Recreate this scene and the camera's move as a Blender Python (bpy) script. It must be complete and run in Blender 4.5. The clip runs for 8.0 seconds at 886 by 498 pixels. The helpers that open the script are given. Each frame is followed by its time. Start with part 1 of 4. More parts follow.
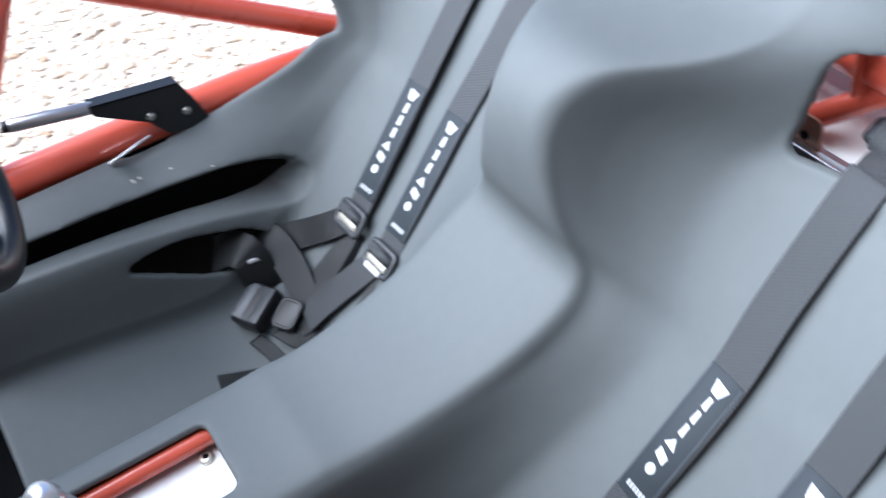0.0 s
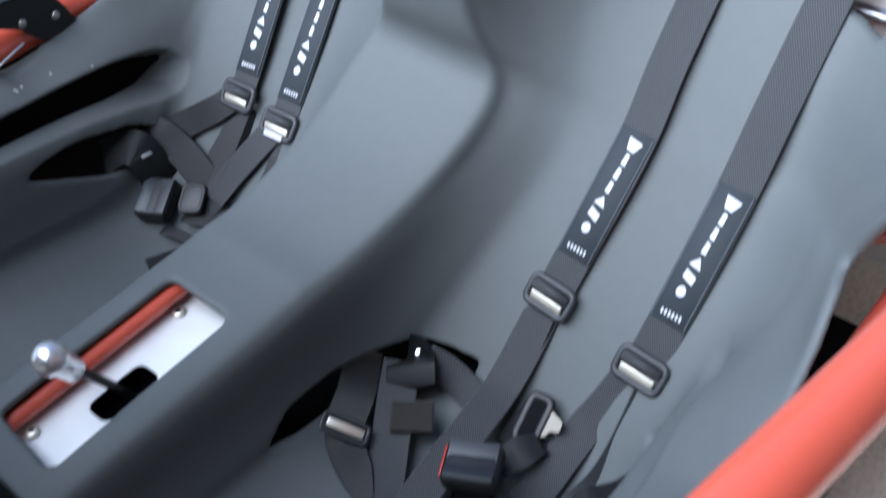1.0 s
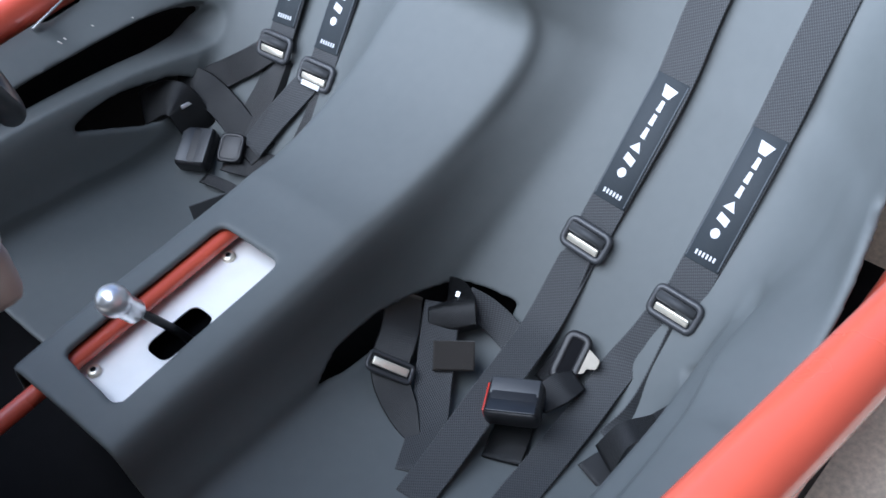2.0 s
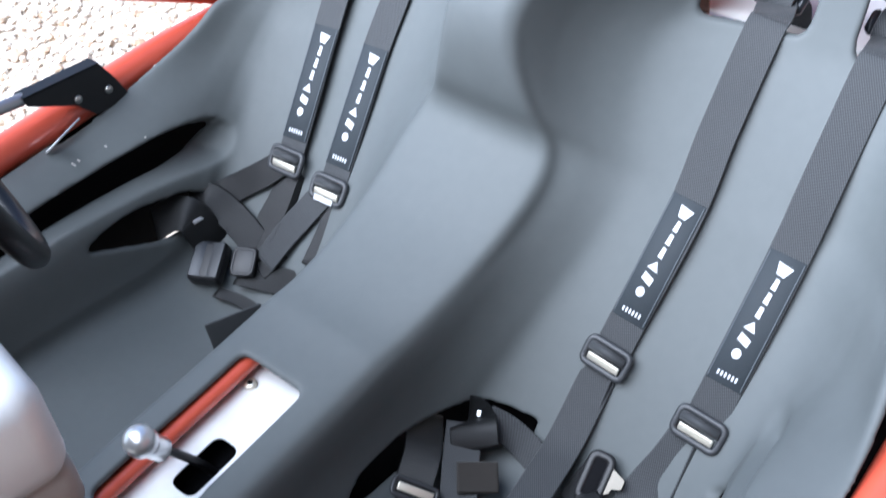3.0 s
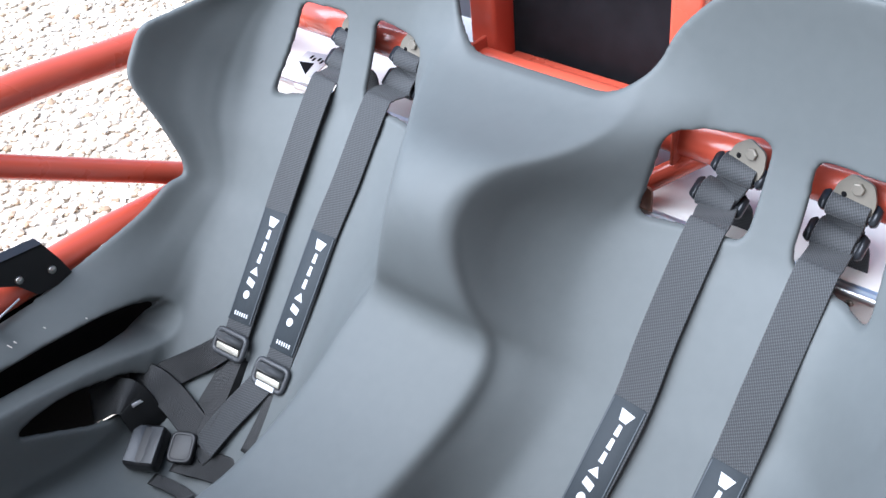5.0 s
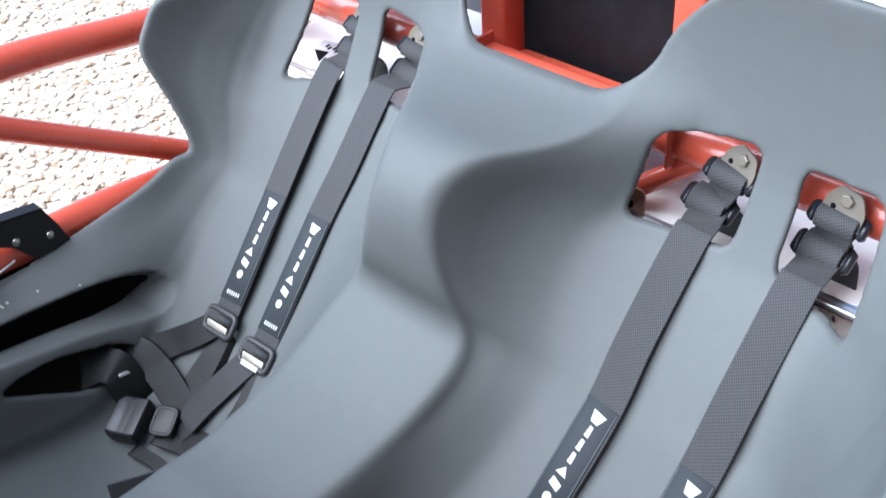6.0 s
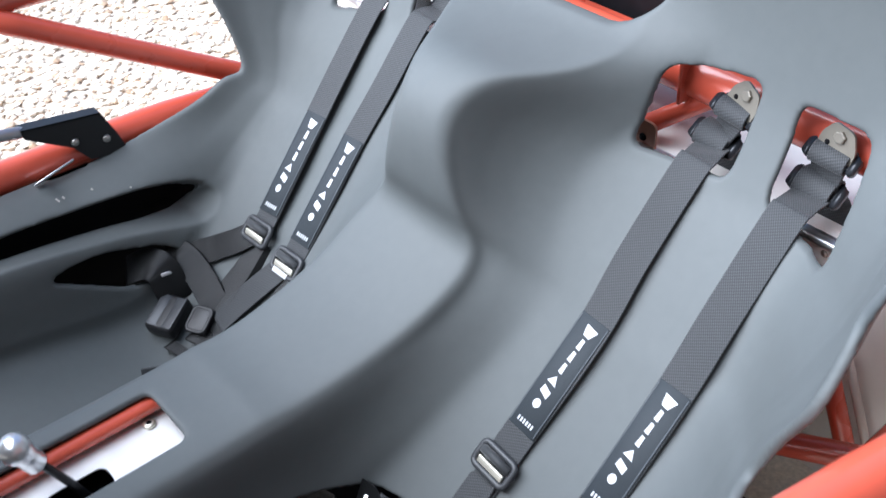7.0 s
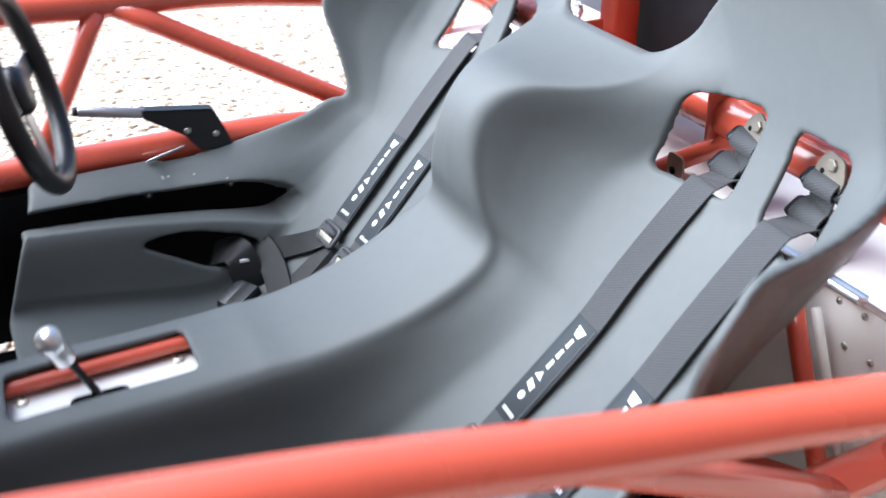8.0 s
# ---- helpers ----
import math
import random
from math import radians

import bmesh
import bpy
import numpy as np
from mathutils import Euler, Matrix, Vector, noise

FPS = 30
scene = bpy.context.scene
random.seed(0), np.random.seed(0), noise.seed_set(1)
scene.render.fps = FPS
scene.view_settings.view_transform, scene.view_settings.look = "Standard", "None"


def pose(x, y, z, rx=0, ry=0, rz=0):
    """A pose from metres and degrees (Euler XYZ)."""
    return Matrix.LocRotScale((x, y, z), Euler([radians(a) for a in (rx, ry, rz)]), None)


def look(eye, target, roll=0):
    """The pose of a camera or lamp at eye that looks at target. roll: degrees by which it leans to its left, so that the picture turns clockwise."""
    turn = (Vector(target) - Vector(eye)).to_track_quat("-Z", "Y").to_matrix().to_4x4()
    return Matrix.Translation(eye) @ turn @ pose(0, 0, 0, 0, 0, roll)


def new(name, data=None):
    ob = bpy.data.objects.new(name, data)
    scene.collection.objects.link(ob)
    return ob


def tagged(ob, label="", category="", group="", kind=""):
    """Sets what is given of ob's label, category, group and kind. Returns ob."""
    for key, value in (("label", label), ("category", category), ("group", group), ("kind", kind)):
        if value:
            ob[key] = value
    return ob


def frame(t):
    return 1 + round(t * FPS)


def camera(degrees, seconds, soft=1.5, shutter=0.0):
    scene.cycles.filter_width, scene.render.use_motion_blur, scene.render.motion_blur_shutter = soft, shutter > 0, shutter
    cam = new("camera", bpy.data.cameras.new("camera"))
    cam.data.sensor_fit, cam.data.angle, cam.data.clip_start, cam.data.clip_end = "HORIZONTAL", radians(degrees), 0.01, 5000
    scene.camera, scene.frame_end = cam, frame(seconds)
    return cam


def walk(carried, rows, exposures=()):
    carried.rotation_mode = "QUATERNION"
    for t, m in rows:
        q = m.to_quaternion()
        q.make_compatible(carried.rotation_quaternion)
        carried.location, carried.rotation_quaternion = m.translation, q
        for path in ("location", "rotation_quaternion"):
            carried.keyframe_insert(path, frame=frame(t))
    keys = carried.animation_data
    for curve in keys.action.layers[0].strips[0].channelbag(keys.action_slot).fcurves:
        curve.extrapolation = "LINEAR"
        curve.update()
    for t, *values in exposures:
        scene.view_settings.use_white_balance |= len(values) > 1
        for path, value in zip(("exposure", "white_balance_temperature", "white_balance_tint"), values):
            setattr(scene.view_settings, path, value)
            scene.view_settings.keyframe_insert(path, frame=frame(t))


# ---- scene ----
# ---- the camera and its walk ----
cam = camera(45.0, 8.0, soft=1.5, shutter=0.5)
PATH = [
    (0, (-0.174, -0.753, 1.271), (0.444, 0.585, -0.082), -10.5),
    (0.5, (-0.372, -0.733, 1.286), (0.554, 0.37, -0.102), -7.2),
    (1, (-0.495, -0.774, 1.253), (0.463, 0.233, -0.185), -7.9),
    (1.2, (-0.539, -0.78, 1.239), (0.416, 0.205, -0.216), -7.5),
    (2.3, (-0.555, -0.744, 1.307), (0.342, 0.228, -0.194), -9.1),
    (2.5, (-0.545, -0.726, 1.32), (0.372, 0.253, -0.164), -9.1),
    (3, (-0.534, -0.692, 1.355), (0.45, 0.291, -0.082), -8.4),
    (3.5, (-0.519, -0.682, 1.372), (0.54, 0.32, 0.003), -7.7),
    (4, (-0.485, -0.688, 1.375), (0.62, 0.347, 0.068), -7.5),
    (4.5, (-0.447, -0.7, 1.378), (0.68, 0.361, 0.111), -7.2),
    (4.7, (-0.448, -0.703, 1.378), (0.697, 0.36, 0.128), -6.5),
    (5.8, (-0.407, -0.746, 1.363), (0.713, 0.373, 0.141), -4.1),
    (6, (-0.404, -0.775, 1.336), (0.702, 0.377, 0.132), -3.8),
    (6.5, (-0.397, -0.84, 1.326), (0.639, 0.353, 0.099), -3.7),
    (7, (-0.42, -0.918, 1.317), (0.557, 0.321, 0.089), -3.1),
    (7.2, (-0.415, -0.954, 1.302), (0.536, 0.328, 0.098), -3.0),
    (7.5, (-0.379, -1.008, 1.305), (0.496, 0.357, 0.134), -2.9),
    (7.8, (-0.332, -1.106, 1.257), (0.466, 0.384, 0.175), -3.3),
    (8, (-0.335, -1.22, 1.185), (0.448, 0.399, 0.178), -1.0),
]
EXPOSURES = [(t, e, k, 10) for t, e, k in ((0, 1.60, 5500), (0.5, 1.33, 5450), (1, 1.11, 5350), (2.3, 1.24, 5350), (2.7, 1.33, 5400), (3, 1.51, 5450), (3.3, 1.58, 5500), (4, 1.55, 5550), (6, 1.40, 5600), (7.4, 1.47, 5700), (8, 1.73, 5750))]
walk(cam, [(t, look(eye, target, roll)) for t, eye, target, roll in PATH], EXPOSURES)

from mathutils.bvhtree import BVHTree
from mathutils.kdtree import KDTree

# ---- world, sun, exposure ----
world = bpy.data.worlds.new("sky")
scene.world = world
world.use_nodes = True
wn = world.node_tree
sky = wn.nodes.new("ShaderNodeTexSky")
sky.sky_type = "NISHITA"
sky.sun_disc, sky.dust_density = False, 1.3
sky.sun_elevation, sky.sun_rotation = radians(48), radians(-62)
wn.links.new(sky.outputs["Color"], wn.nodes["Background"].inputs["Color"])
wn.nodes["Background"].inputs["Strength"].default_value = 0.085
sun = new("sun", bpy.data.lights.new("sun", "SUN"))
sun.data.energy, sun.data.angle, sun.data.color = 4.1, radians(74), (1.0, 0.98, 0.95)
sun.matrix_world = look((-1.45, 0.78, 1.83), (0, 0, 0))


# ---- materials ----
def material(name, base, rough=0.5, metal=0.0, vary=0.15, scale=30.0, bump=0.05, bump_scale=200.0, coat=0.0, spec=0.5, coarse=4.0):
    """A surface with two scales of colour variation and a fine relief."""
    m = bpy.data.materials.new(name)
    m.use_nodes = True
    t = m.node_tree
    b = t.nodes["Principled BSDF"]
    co = t.nodes.new("ShaderNodeTexCoord")
    big, fine = t.nodes.new("ShaderNodeTexNoise"), t.nodes.new("ShaderNodeTexNoise")
    big.inputs["Scale"].default_value, fine.inputs["Scale"].default_value = coarse, scale
    big.inputs["Detail"].default_value, fine.inputs["Detail"].default_value = 5, 4
    add = t.nodes.new("ShaderNodeMath")
    add.operation = "ADD"
    ramp = t.nodes.new("ShaderNodeMapRange")
    ramp.inputs["From Min"].default_value, ramp.inputs["From Max"].default_value = 0.6, 1.4
    ramp.inputs["To Min"].default_value, ramp.inputs["To Max"].default_value = 1 - vary, 1 + vary
    mix = t.nodes.new("ShaderNodeVectorMath")
    mix.operation = "SCALE"
    mix.inputs[0].default_value = base
    t.links.new(co.outputs["Object"], big.inputs["Vector"])
    t.links.new(co.outputs["Object"], fine.inputs["Vector"])
    t.links.new(big.outputs["Fac"], add.inputs[0])
    t.links.new(fine.outputs["Fac"], add.inputs[1])
    t.links.new(add.outputs[0], ramp.inputs["Value"])
    t.links.new(ramp.outputs["Result"], mix.inputs["Scale"])
    t.links.new(mix.outputs["Vector"], b.inputs["Base Color"])
    rr = t.nodes.new("ShaderNodeMapRange")
    rr.inputs["To Min"].default_value, rr.inputs["To Max"].default_value = max(0.02, rough - 0.08), min(1, rough + 0.08)
    t.links.new(big.outputs["Fac"], rr.inputs["Value"])
    t.links.new(rr.outputs["Result"], b.inputs["Roughness"])
    b.inputs["Metallic"].default_value = metal
    b.inputs["Coat Weight"].default_value = coat
    b.inputs["Coat Roughness"].default_value = 0.08
    b.inputs["Specular IOR Level"].default_value = spec
    if bump:
        g, bn = t.nodes.new("ShaderNodeTexNoise"), t.nodes.new("ShaderNodeBump")
        g.inputs["Scale"].default_value, g.inputs["Detail"].default_value = bump_scale, 3
        bn.inputs["Strength"].default_value, bn.inputs["Distance"].default_value = bump, 0.002
        t.links.new(co.outputs["Object"], g.inputs["Vector"])
        t.links.new(g.outputs["Fac"], bn.inputs["Height"])
        t.links.new(bn.outputs["Normal"], b.inputs["Normal"])
    return m


GREY = material("grey_moulding", (0.090, 0.099, 0.099), 0.58, spec=0.35, vary=0.05, bump=0.06, bump_scale=900, scale=60, coarse=2)
RED = material("red_powder_coat", (0.60, 0.098, 0.055), 0.28, vary=0.05, bump=0.02, coat=0.5)
BLACK = material("black_plastic", (0.010, 0.010, 0.011), 0.38, vary=0.2, spec=0.4)
DARK = material("matt_near_black", (0.006, 0.006, 0.007), 0.9, vary=0.2, spec=0.1)
ALLOY = material("brushed_aluminium", (0.72, 0.73, 0.74), 0.38, 1.0, vary=0.08, bump=0.05)
STEEL = material("zinc_steel", (0.55, 0.54, 0.5), 0.3, 1.0, vary=0.15)
CHROME = material("polished_steel", (0.8, 0.8, 0.8), 0.12, 1.0, vary=0.05, bump=0)
def woven(name, base, pitch):
    """Coarse plain-woven cloth in resin: a checker of raised squares."""
    m = material(name, base, 0.4, vary=0.3, scale=200, bump=0)
    t = m.node_tree
    co, sc, ch, bn = (t.nodes.new("ShaderNode" + k) for k in ("TexCoord", "Mapping", "TexChecker", "Bump"))
    sc.inputs["Rotation"].default_value = (0.3, 0.75, 0.4)
    ch.inputs["Scale"].default_value = 1 / pitch
    bn.inputs["Strength"].default_value, bn.inputs["Distance"].default_value = 0.7, 0.0012
    t.links.new(co.outputs["Object"], sc.inputs["Vector"])
    t.links.new(sc.outputs["Vector"], ch.inputs["Vector"])
    t.links.new(ch.outputs["Fac"], bn.inputs["Height"])
    ch.inputs["Color1"].default_value, ch.inputs["Color2"].default_value = (*base, 1), (*(c * 0.45 for c in base), 1)
    t.links.new(ch.outputs["Color"], t.nodes["Principled BSDF"].inputs["Base Color"])
    t.links.new(bn.outputs["Normal"], t.nodes["Principled BSDF"].inputs["Normal"])
    return m


WEAVE = woven("fibreglass_weave", (0.024, 0.019, 0.014), 0.009)
GRAVEL = material("gravel_bed", (0.60, 0.52, 0.42), 0.95, vary=0.35, scale=120, bump=0.6, bump_scale=90)


# ---- mesh helpers ----
def finish(bm, smooth=True):
    bmesh.ops.recalc_face_normals(bm, faces=bm.faces)
    for f in bm.faces:
        f.smooth = smooth
    return bm


def mesh_of(name, bm, mat, smooth=True):
    me = bpy.data.meshes.new(name)
    finish(bm, smooth).to_mesh(me)
    bm.free()
    if mat:
        me.materials.append(mat)
    return me


def thing(name, label, category, at=(0, 0, 0), group="", kind=""):
    ob = new(name)
    ob.location = at
    ob.empty_display_size = 0.05
    return tagged(ob, label, category, group, kind)


def part(name, bm, mat, parent, label="", smooth=True):
    ob = new(name, mesh_of(name, bm, mat, smooth))
    ob.parent = parent
    if parent.data is None:
        ob.matrix_parent_inverse = Matrix.Translation(-parent.location)
    return tagged(ob, label)


def spline(pts, n=8, closed=False):
    """Points on a Catmull-Rom curve through pts, n to a span."""
    p = np.array(pts, float)
    k = len(p)
    out = []
    for i in range(k if closed else k - 1):
        if closed:
            a, b, c, d = p[(i - 1) % k], p[i], p[(i + 1) % k], p[(i + 2) % k]
        else:
            b, c = p[i], p[i + 1]
            a = p[i - 1] if i else 2 * b - c
            d = p[i + 2] if i + 2 < k else 2 * c - b
        for j in range(n):
            t = j / n
            out.append(0.5 * (2 * b + (c - a) * t + (2 * a - 5 * b + 4 * c - d) * t * t + (3 * b - a - 3 * c + d) * t ** 3))
    if not closed:
        out.append(p[-1])
    return np.array(out)


def tube_bm(path, radius, sides=20, bm=None, caps=True):
    """A round bar along a list of points; radius may be a list."""
    bm = bm or bmesh.new()
    p = [Vector(q) for q in path]
    r = radius if hasattr(radius, "__len__") else [radius] * len(p)
    up = None
    rings = []
    for i, q in enumerate(p):
        d = (p[min(i + 1, len(p) - 1)] - p[max(i - 1, 0)]).normalized()
        if up is None:
            up = d.orthogonal().normalized()
        up = (up - d * up.dot(d)).normalized()
        side = d.cross(up)
        rings.append([bm.verts.new(q + r[i] * (math.cos(a) * up + math.sin(a) * side)) for a in (2 * math.pi * s / sides for s in range(sides))])
    for a, b in zip(rings, rings[1:]):
        for s in range(sides):
            bm.faces.new((a[s], a[(s + 1) % sides], b[(s + 1) % sides], b[s]))
    if caps:
        bm.faces.new(rings[0][::-1])
        bm.faces.new(rings[-1])
    return bm


def box_bm(size, m=Matrix(), bevel=0.0, seg=3, bm=None):
    """A box with rounded edges, centred, at the pose m."""
    b = bmesh.new()
    bmesh.ops.create_cube(b, size=1)
    bmesh.ops.scale(b, vec=size, verts=b.verts)
    if bevel:
        bmesh.ops.bevel(b, geom=b.edges[:], offset=bevel, segments=seg, profile=0.5, affect="EDGES", clamp_overlap=True)
    bmesh.ops.transform(b, matrix=m, verts=b.verts)
    if bm is None:
        return b
    me = bpy.data.meshes.new("join")
    b.to_mesh(me)
    b.free()
    bm.from_mesh(me)
    bpy.data.meshes.remove(me)
    return bm


def rounded(poly, r, n=6):
    """A polygon of 2D points with its corners rounded."""
    out = []
    k = len(poly)
    for i in range(k):
        a, b, c = Vector(poly[i - 1]), Vector(poly[i]), Vector(poly[(i + 1) % k])
        rr = min(r, (a - b).length * 0.45, (c - b).length * 0.45)
        p, q = b + (a - b).normalized() * rr, b + (c - b).normalized() * rr
        for j in range(n + 1):
            t = j / n
            out.append((1 - t) ** 2 * p + 2 * t * (1 - t) * b + t * t * q)
    return out


def prism_bm(poly, place, depth, bm=None):
    """A polygon of 2D points, put in space by place(u, v, w), and given depth from w0 to w1."""
    bm = bm or bmesh.new()
    lo = [bm.verts.new(place(p[0], p[1], depth[0])) for p in poly]
    hi = [bm.verts.new(place(p[0], p[1], depth[1])) for p in poly]
    bm.faces.new(lo)
    bm.faces.new(hi[::-1])
    for i in range(len(poly)):
        j = (i + 1) % len(poly)
        bm.faces.new((lo[i], lo[j], hi[j], hi[i]))
    return bm


# ---- ground ----
bm = bmesh.new()
bmesh.ops.create_grid(bm, x_segments=2, y_segments=2, size=300)
ground = new("ground", mesh_of("ground", bm, GRAVEL, False))
tagged(ground, "pale cream gravel drive under the car", "ground", kind="structure")

# ---- the seat moulding ----
# stations along the seat: x and z of the seat's middle, forward tilt of the section, height and half width of the
# tunnel, foot of the tunnel's side, foot of the outer side, outer edge and its height
STATION = np.array([
    (-0.44, 0.215, 0, 0.128, 0.094, 0.16, 0.425, 0.568, 0.170),
    (-0.30, 0.200, 0, 0.148, 0.094, 0.16, 0.425, 0.568, 0.203),
    (-0.15, 0.168, 0, 0.179, 0.094, 0.15, 0.425, 0.568, 0.237),
    (-0.03, 0.140, 5, 0.213, 0.094, 0.15, 0.425, 0.568, 0.265),
    (0.05, 0.145, 18, 0.219, 0.094, 0.165, 0.425, 0.568, 0.270),
    (0.12, 0.195, 33, 0.191, 0.094, 0.175, 0.43, 0.565, 0.240),
    (0.22, 0.288, 42, 0.122, 0.102, 0.195, 0.44, 0.560, 0.165),
    (0.30, 0.366, 44, 0.088, 0.110, 0.215, 0.45, 0.545, 0.100),
    (0.341, 0.410, 44.6, 0.082, 0.098, 0.215, 0.45, 0.536, 0.078),
    (0.365, 0.434, 45, 0.132, 0.075, 0.205, 0.45, 0.530, 0.060),
    (0.3975, 0.4685, 45.5, 0.177, 0.056, 0.19, 0.455, 0.553, 0.110),
    (0.43, 0.503, 46, 0.200, 0.049, 0.18, 0.46, 0.585, 0.172),
    (0.4625, 0.5375, 47, 0.199, 0.058, 0.18, 0.475, 0.590, 0.186),
    (0.495, 0.572, 48, 0.176, 0.084, 0.195, 0.49, 0.585, 0.185)])
STATION_TOP = np.array([
    (0.535, 0.650, 62, 0.088, 0.138, 0.230, 0.49, 0.565, 0.115),
    (0.555, 0.720, 75, 0.022, 0.140, 0.25, 0.46, 0.510, 0.045),
    (0.568, 0.800, 82, 0.005, 0.130, 0.17, 0.42, 0.460, 0.012),
    (0.572, 0.875, 86, 0.000, 0.130, 0.17, 0.36, 0.420, 0.0)])


# sideways shift of the tunnel, station by station
SHIFT = np.array([0.044, 0.044, 0.044, 0.042, 0.040, 0.037, 0.029, 0.021, 0.017, 0.013, 0.013, 0.013, 0.012, 0.010, 0.008, 0, 0, 0])


def section(s, shift, shelf, crisp):
    bx, bz, tilt, ht, wt, wb, wo, ye, he = s
    d = ye - wo
    plain = np.array([(wo + f * d, g * he) for f, g in ((0.40, 0.24), (0.55, 0.36), (0.66, 0.47), (0.78, 0.60), (0.88, 0.76), (0.95, 0.90))])
    wall = np.array([(wo + f * d, g * he) for f, g in ((0.13, 0.26), (0.22, 0.48), (0.30, 0.66), (0.42, 0.79), (0.62, 0.89), (0.83, 0.965))])
    c = crisp
    soft = np.array([(0, ht), (0.6 * wt, ht * 0.975), (0.85 * wt, ht * 0.94), (wt, ht * 0.91), (wt + 0.17 * (wb - wt), ht * 0.76), ((wt + wb) / 2, ht * 0.45), (wt + 0.75 * (wb - wt), ht * 0.22), (wb, ht * 0.07)])
    edge = min(0.010, 0.10 * ht)
    hard = np.array([(0, ht), (0.6 * wt, ht - 0.25 * edge), (wt - 0.008, ht - 0.6 * edge), (wt + 0.003, ht - 1.5 * edge), (wt + 0.010, ht - 3.2 * edge), (wt + 0.30 * (wb - wt), ht * 0.48), (wt + 0.58 * (wb - wt), ht * 0.25), (wb, ht * 0.085)])
    tunnel = [tuple(p) for p in soft + c * (hard - soft)]
    outer = [((wb + wo) / 2, 0), (wo, 0.09 * he), *(plain + shelf * (wall - plain)), (ye, he)]
    a = radians(tilt)
    out = []
    for side in (-1, 1):
        pts = [(side * y + shift, h) for y, h in tunnel] + [(side * y, h) for y, h in outer]
        half = spline(pts, 10)
        for _ in range(15):
            half[48:100] = (half[47:99] + 2 * half[48:100] + half[49:101]) / 4
        out.append(half[:0:-1] if side < 0 else half)
    full = np.concatenate(out)
    # a rolled lip along the free outer edges of the backrests
    e, n = full[-1], full[-2]
    lip = 1 - 0.6 * shelf
    w = np.array([(e[0] + 0.005 * lip, e[1] + 0.002 * lip), (e[0] + 0.010 * lip, e[1] + 0.001 * lip), (e[0] + 0.013 * lip, e[1] - 0.004 * lip)])
    full = np.concatenate([(w * (-1, 1))[::-1], full, w])
    return np.stack([bx - math.sin(a) * full[:, 1], full[:, 0], bz + math.cos(a) * full[:, 1]], 1)


def ease(f):
    f = min(1.0, max(0.0, f))
    return f * f * (3 - 2 * f)


# upper and lower edge of the side pockets, seen from the side
POCKET_TOP = np.array([(-0.40, 0.408), (-0.30, 0.406), (-0.19, 0.403), (-0.09, 0.399), (0.0, 0.391), (0.09, 0.379), (0.15, 0.363), (0.19, 0.343), (0.210, 0.318)])
POCKET_LIP = spline([(-0.40, 0.360), (-0.30, 0.352), (-0.20, 0.342), (-0.11, 0.330), (-0.01, 0.311), (0.07, 0.290), (0.13, 0.271), (0.164, 0.264), (0.190, 0.276), (0.204, 0.295), (0.210, 0.318)], 5)


# openings for the lap straps in the sides of the tunnel
LAP_HOLE = [(-0.170, 0.204), (-0.115, 0.224), (-0.05, 0.218), (0.02, 0.204), (0.075, 0.192), (0.106, 0.180), (0.095, 0.158), (0.0, 0.160), (-0.12, 0.185)]


# share of the pocket's height at which its sloping floor runs into the dark
POCKET_FLOOR = ((-0.40, 0.45), (0.08, 0.45), (0.14, 0.60), (0.18, 0.90), (0.204, 1.0))


def pocket_height(x):
    """Lower edge, upper edge and floor edge of a pocket at x."""
    k = int(np.argmax(POCKET_LIP[:, 0]))
    low = float(np.interp(x, POCKET_LIP[:k + 1, 0], POCKET_LIP[:k + 1, 1]))
    top = float(np.interp(x, POCKET_TOP[:, 0], POCKET_TOP[:, 1]))
    share = float(np.interp(x, *np.array(POCKET_FLOOR).T))
    return low, top, low + share * (top - low)


def press_pocket(p):
    """Presses the side wall outwards and down between the pocket's lip and the edge of its floor."""
    if abs(p[1]) < 0.34 or not -0.40 < p[0] < 0.23:
        return
    low, top, floor = pocket_height(min(p[0], 0.2095))
    v = p[2] + 0.8 * (abs(p[1]) - 0.475)
    a, b = POCKET_LIP[:-1], POCKET_LIP[1:]
    f = np.clip((((p[0], v) - a) * (b - a)).sum(1) / ((b - a) ** 2).sum(1), 0, 1)
    away = float(np.min(np.hypot(*(a + f[:, None] * (b - a) - (p[0], v)).T)))
    inside = p[0] < 0.21 and low < v < top
    deep = -0.0022 * ease(1 - away / 0.015)
    if inside:
        deep += 0.75 * min(away, floor - low) * ease((top - 0.006 - v) / max(0.012, 0.5 * (top - floor)))
    if p[1] < 0:
        deep *= 0.4 * ease((top - v) / (0.6 * (top - low)))
    p[1] += math.copysign(deep, p[1])
    p[2] -= 0.8 * deep


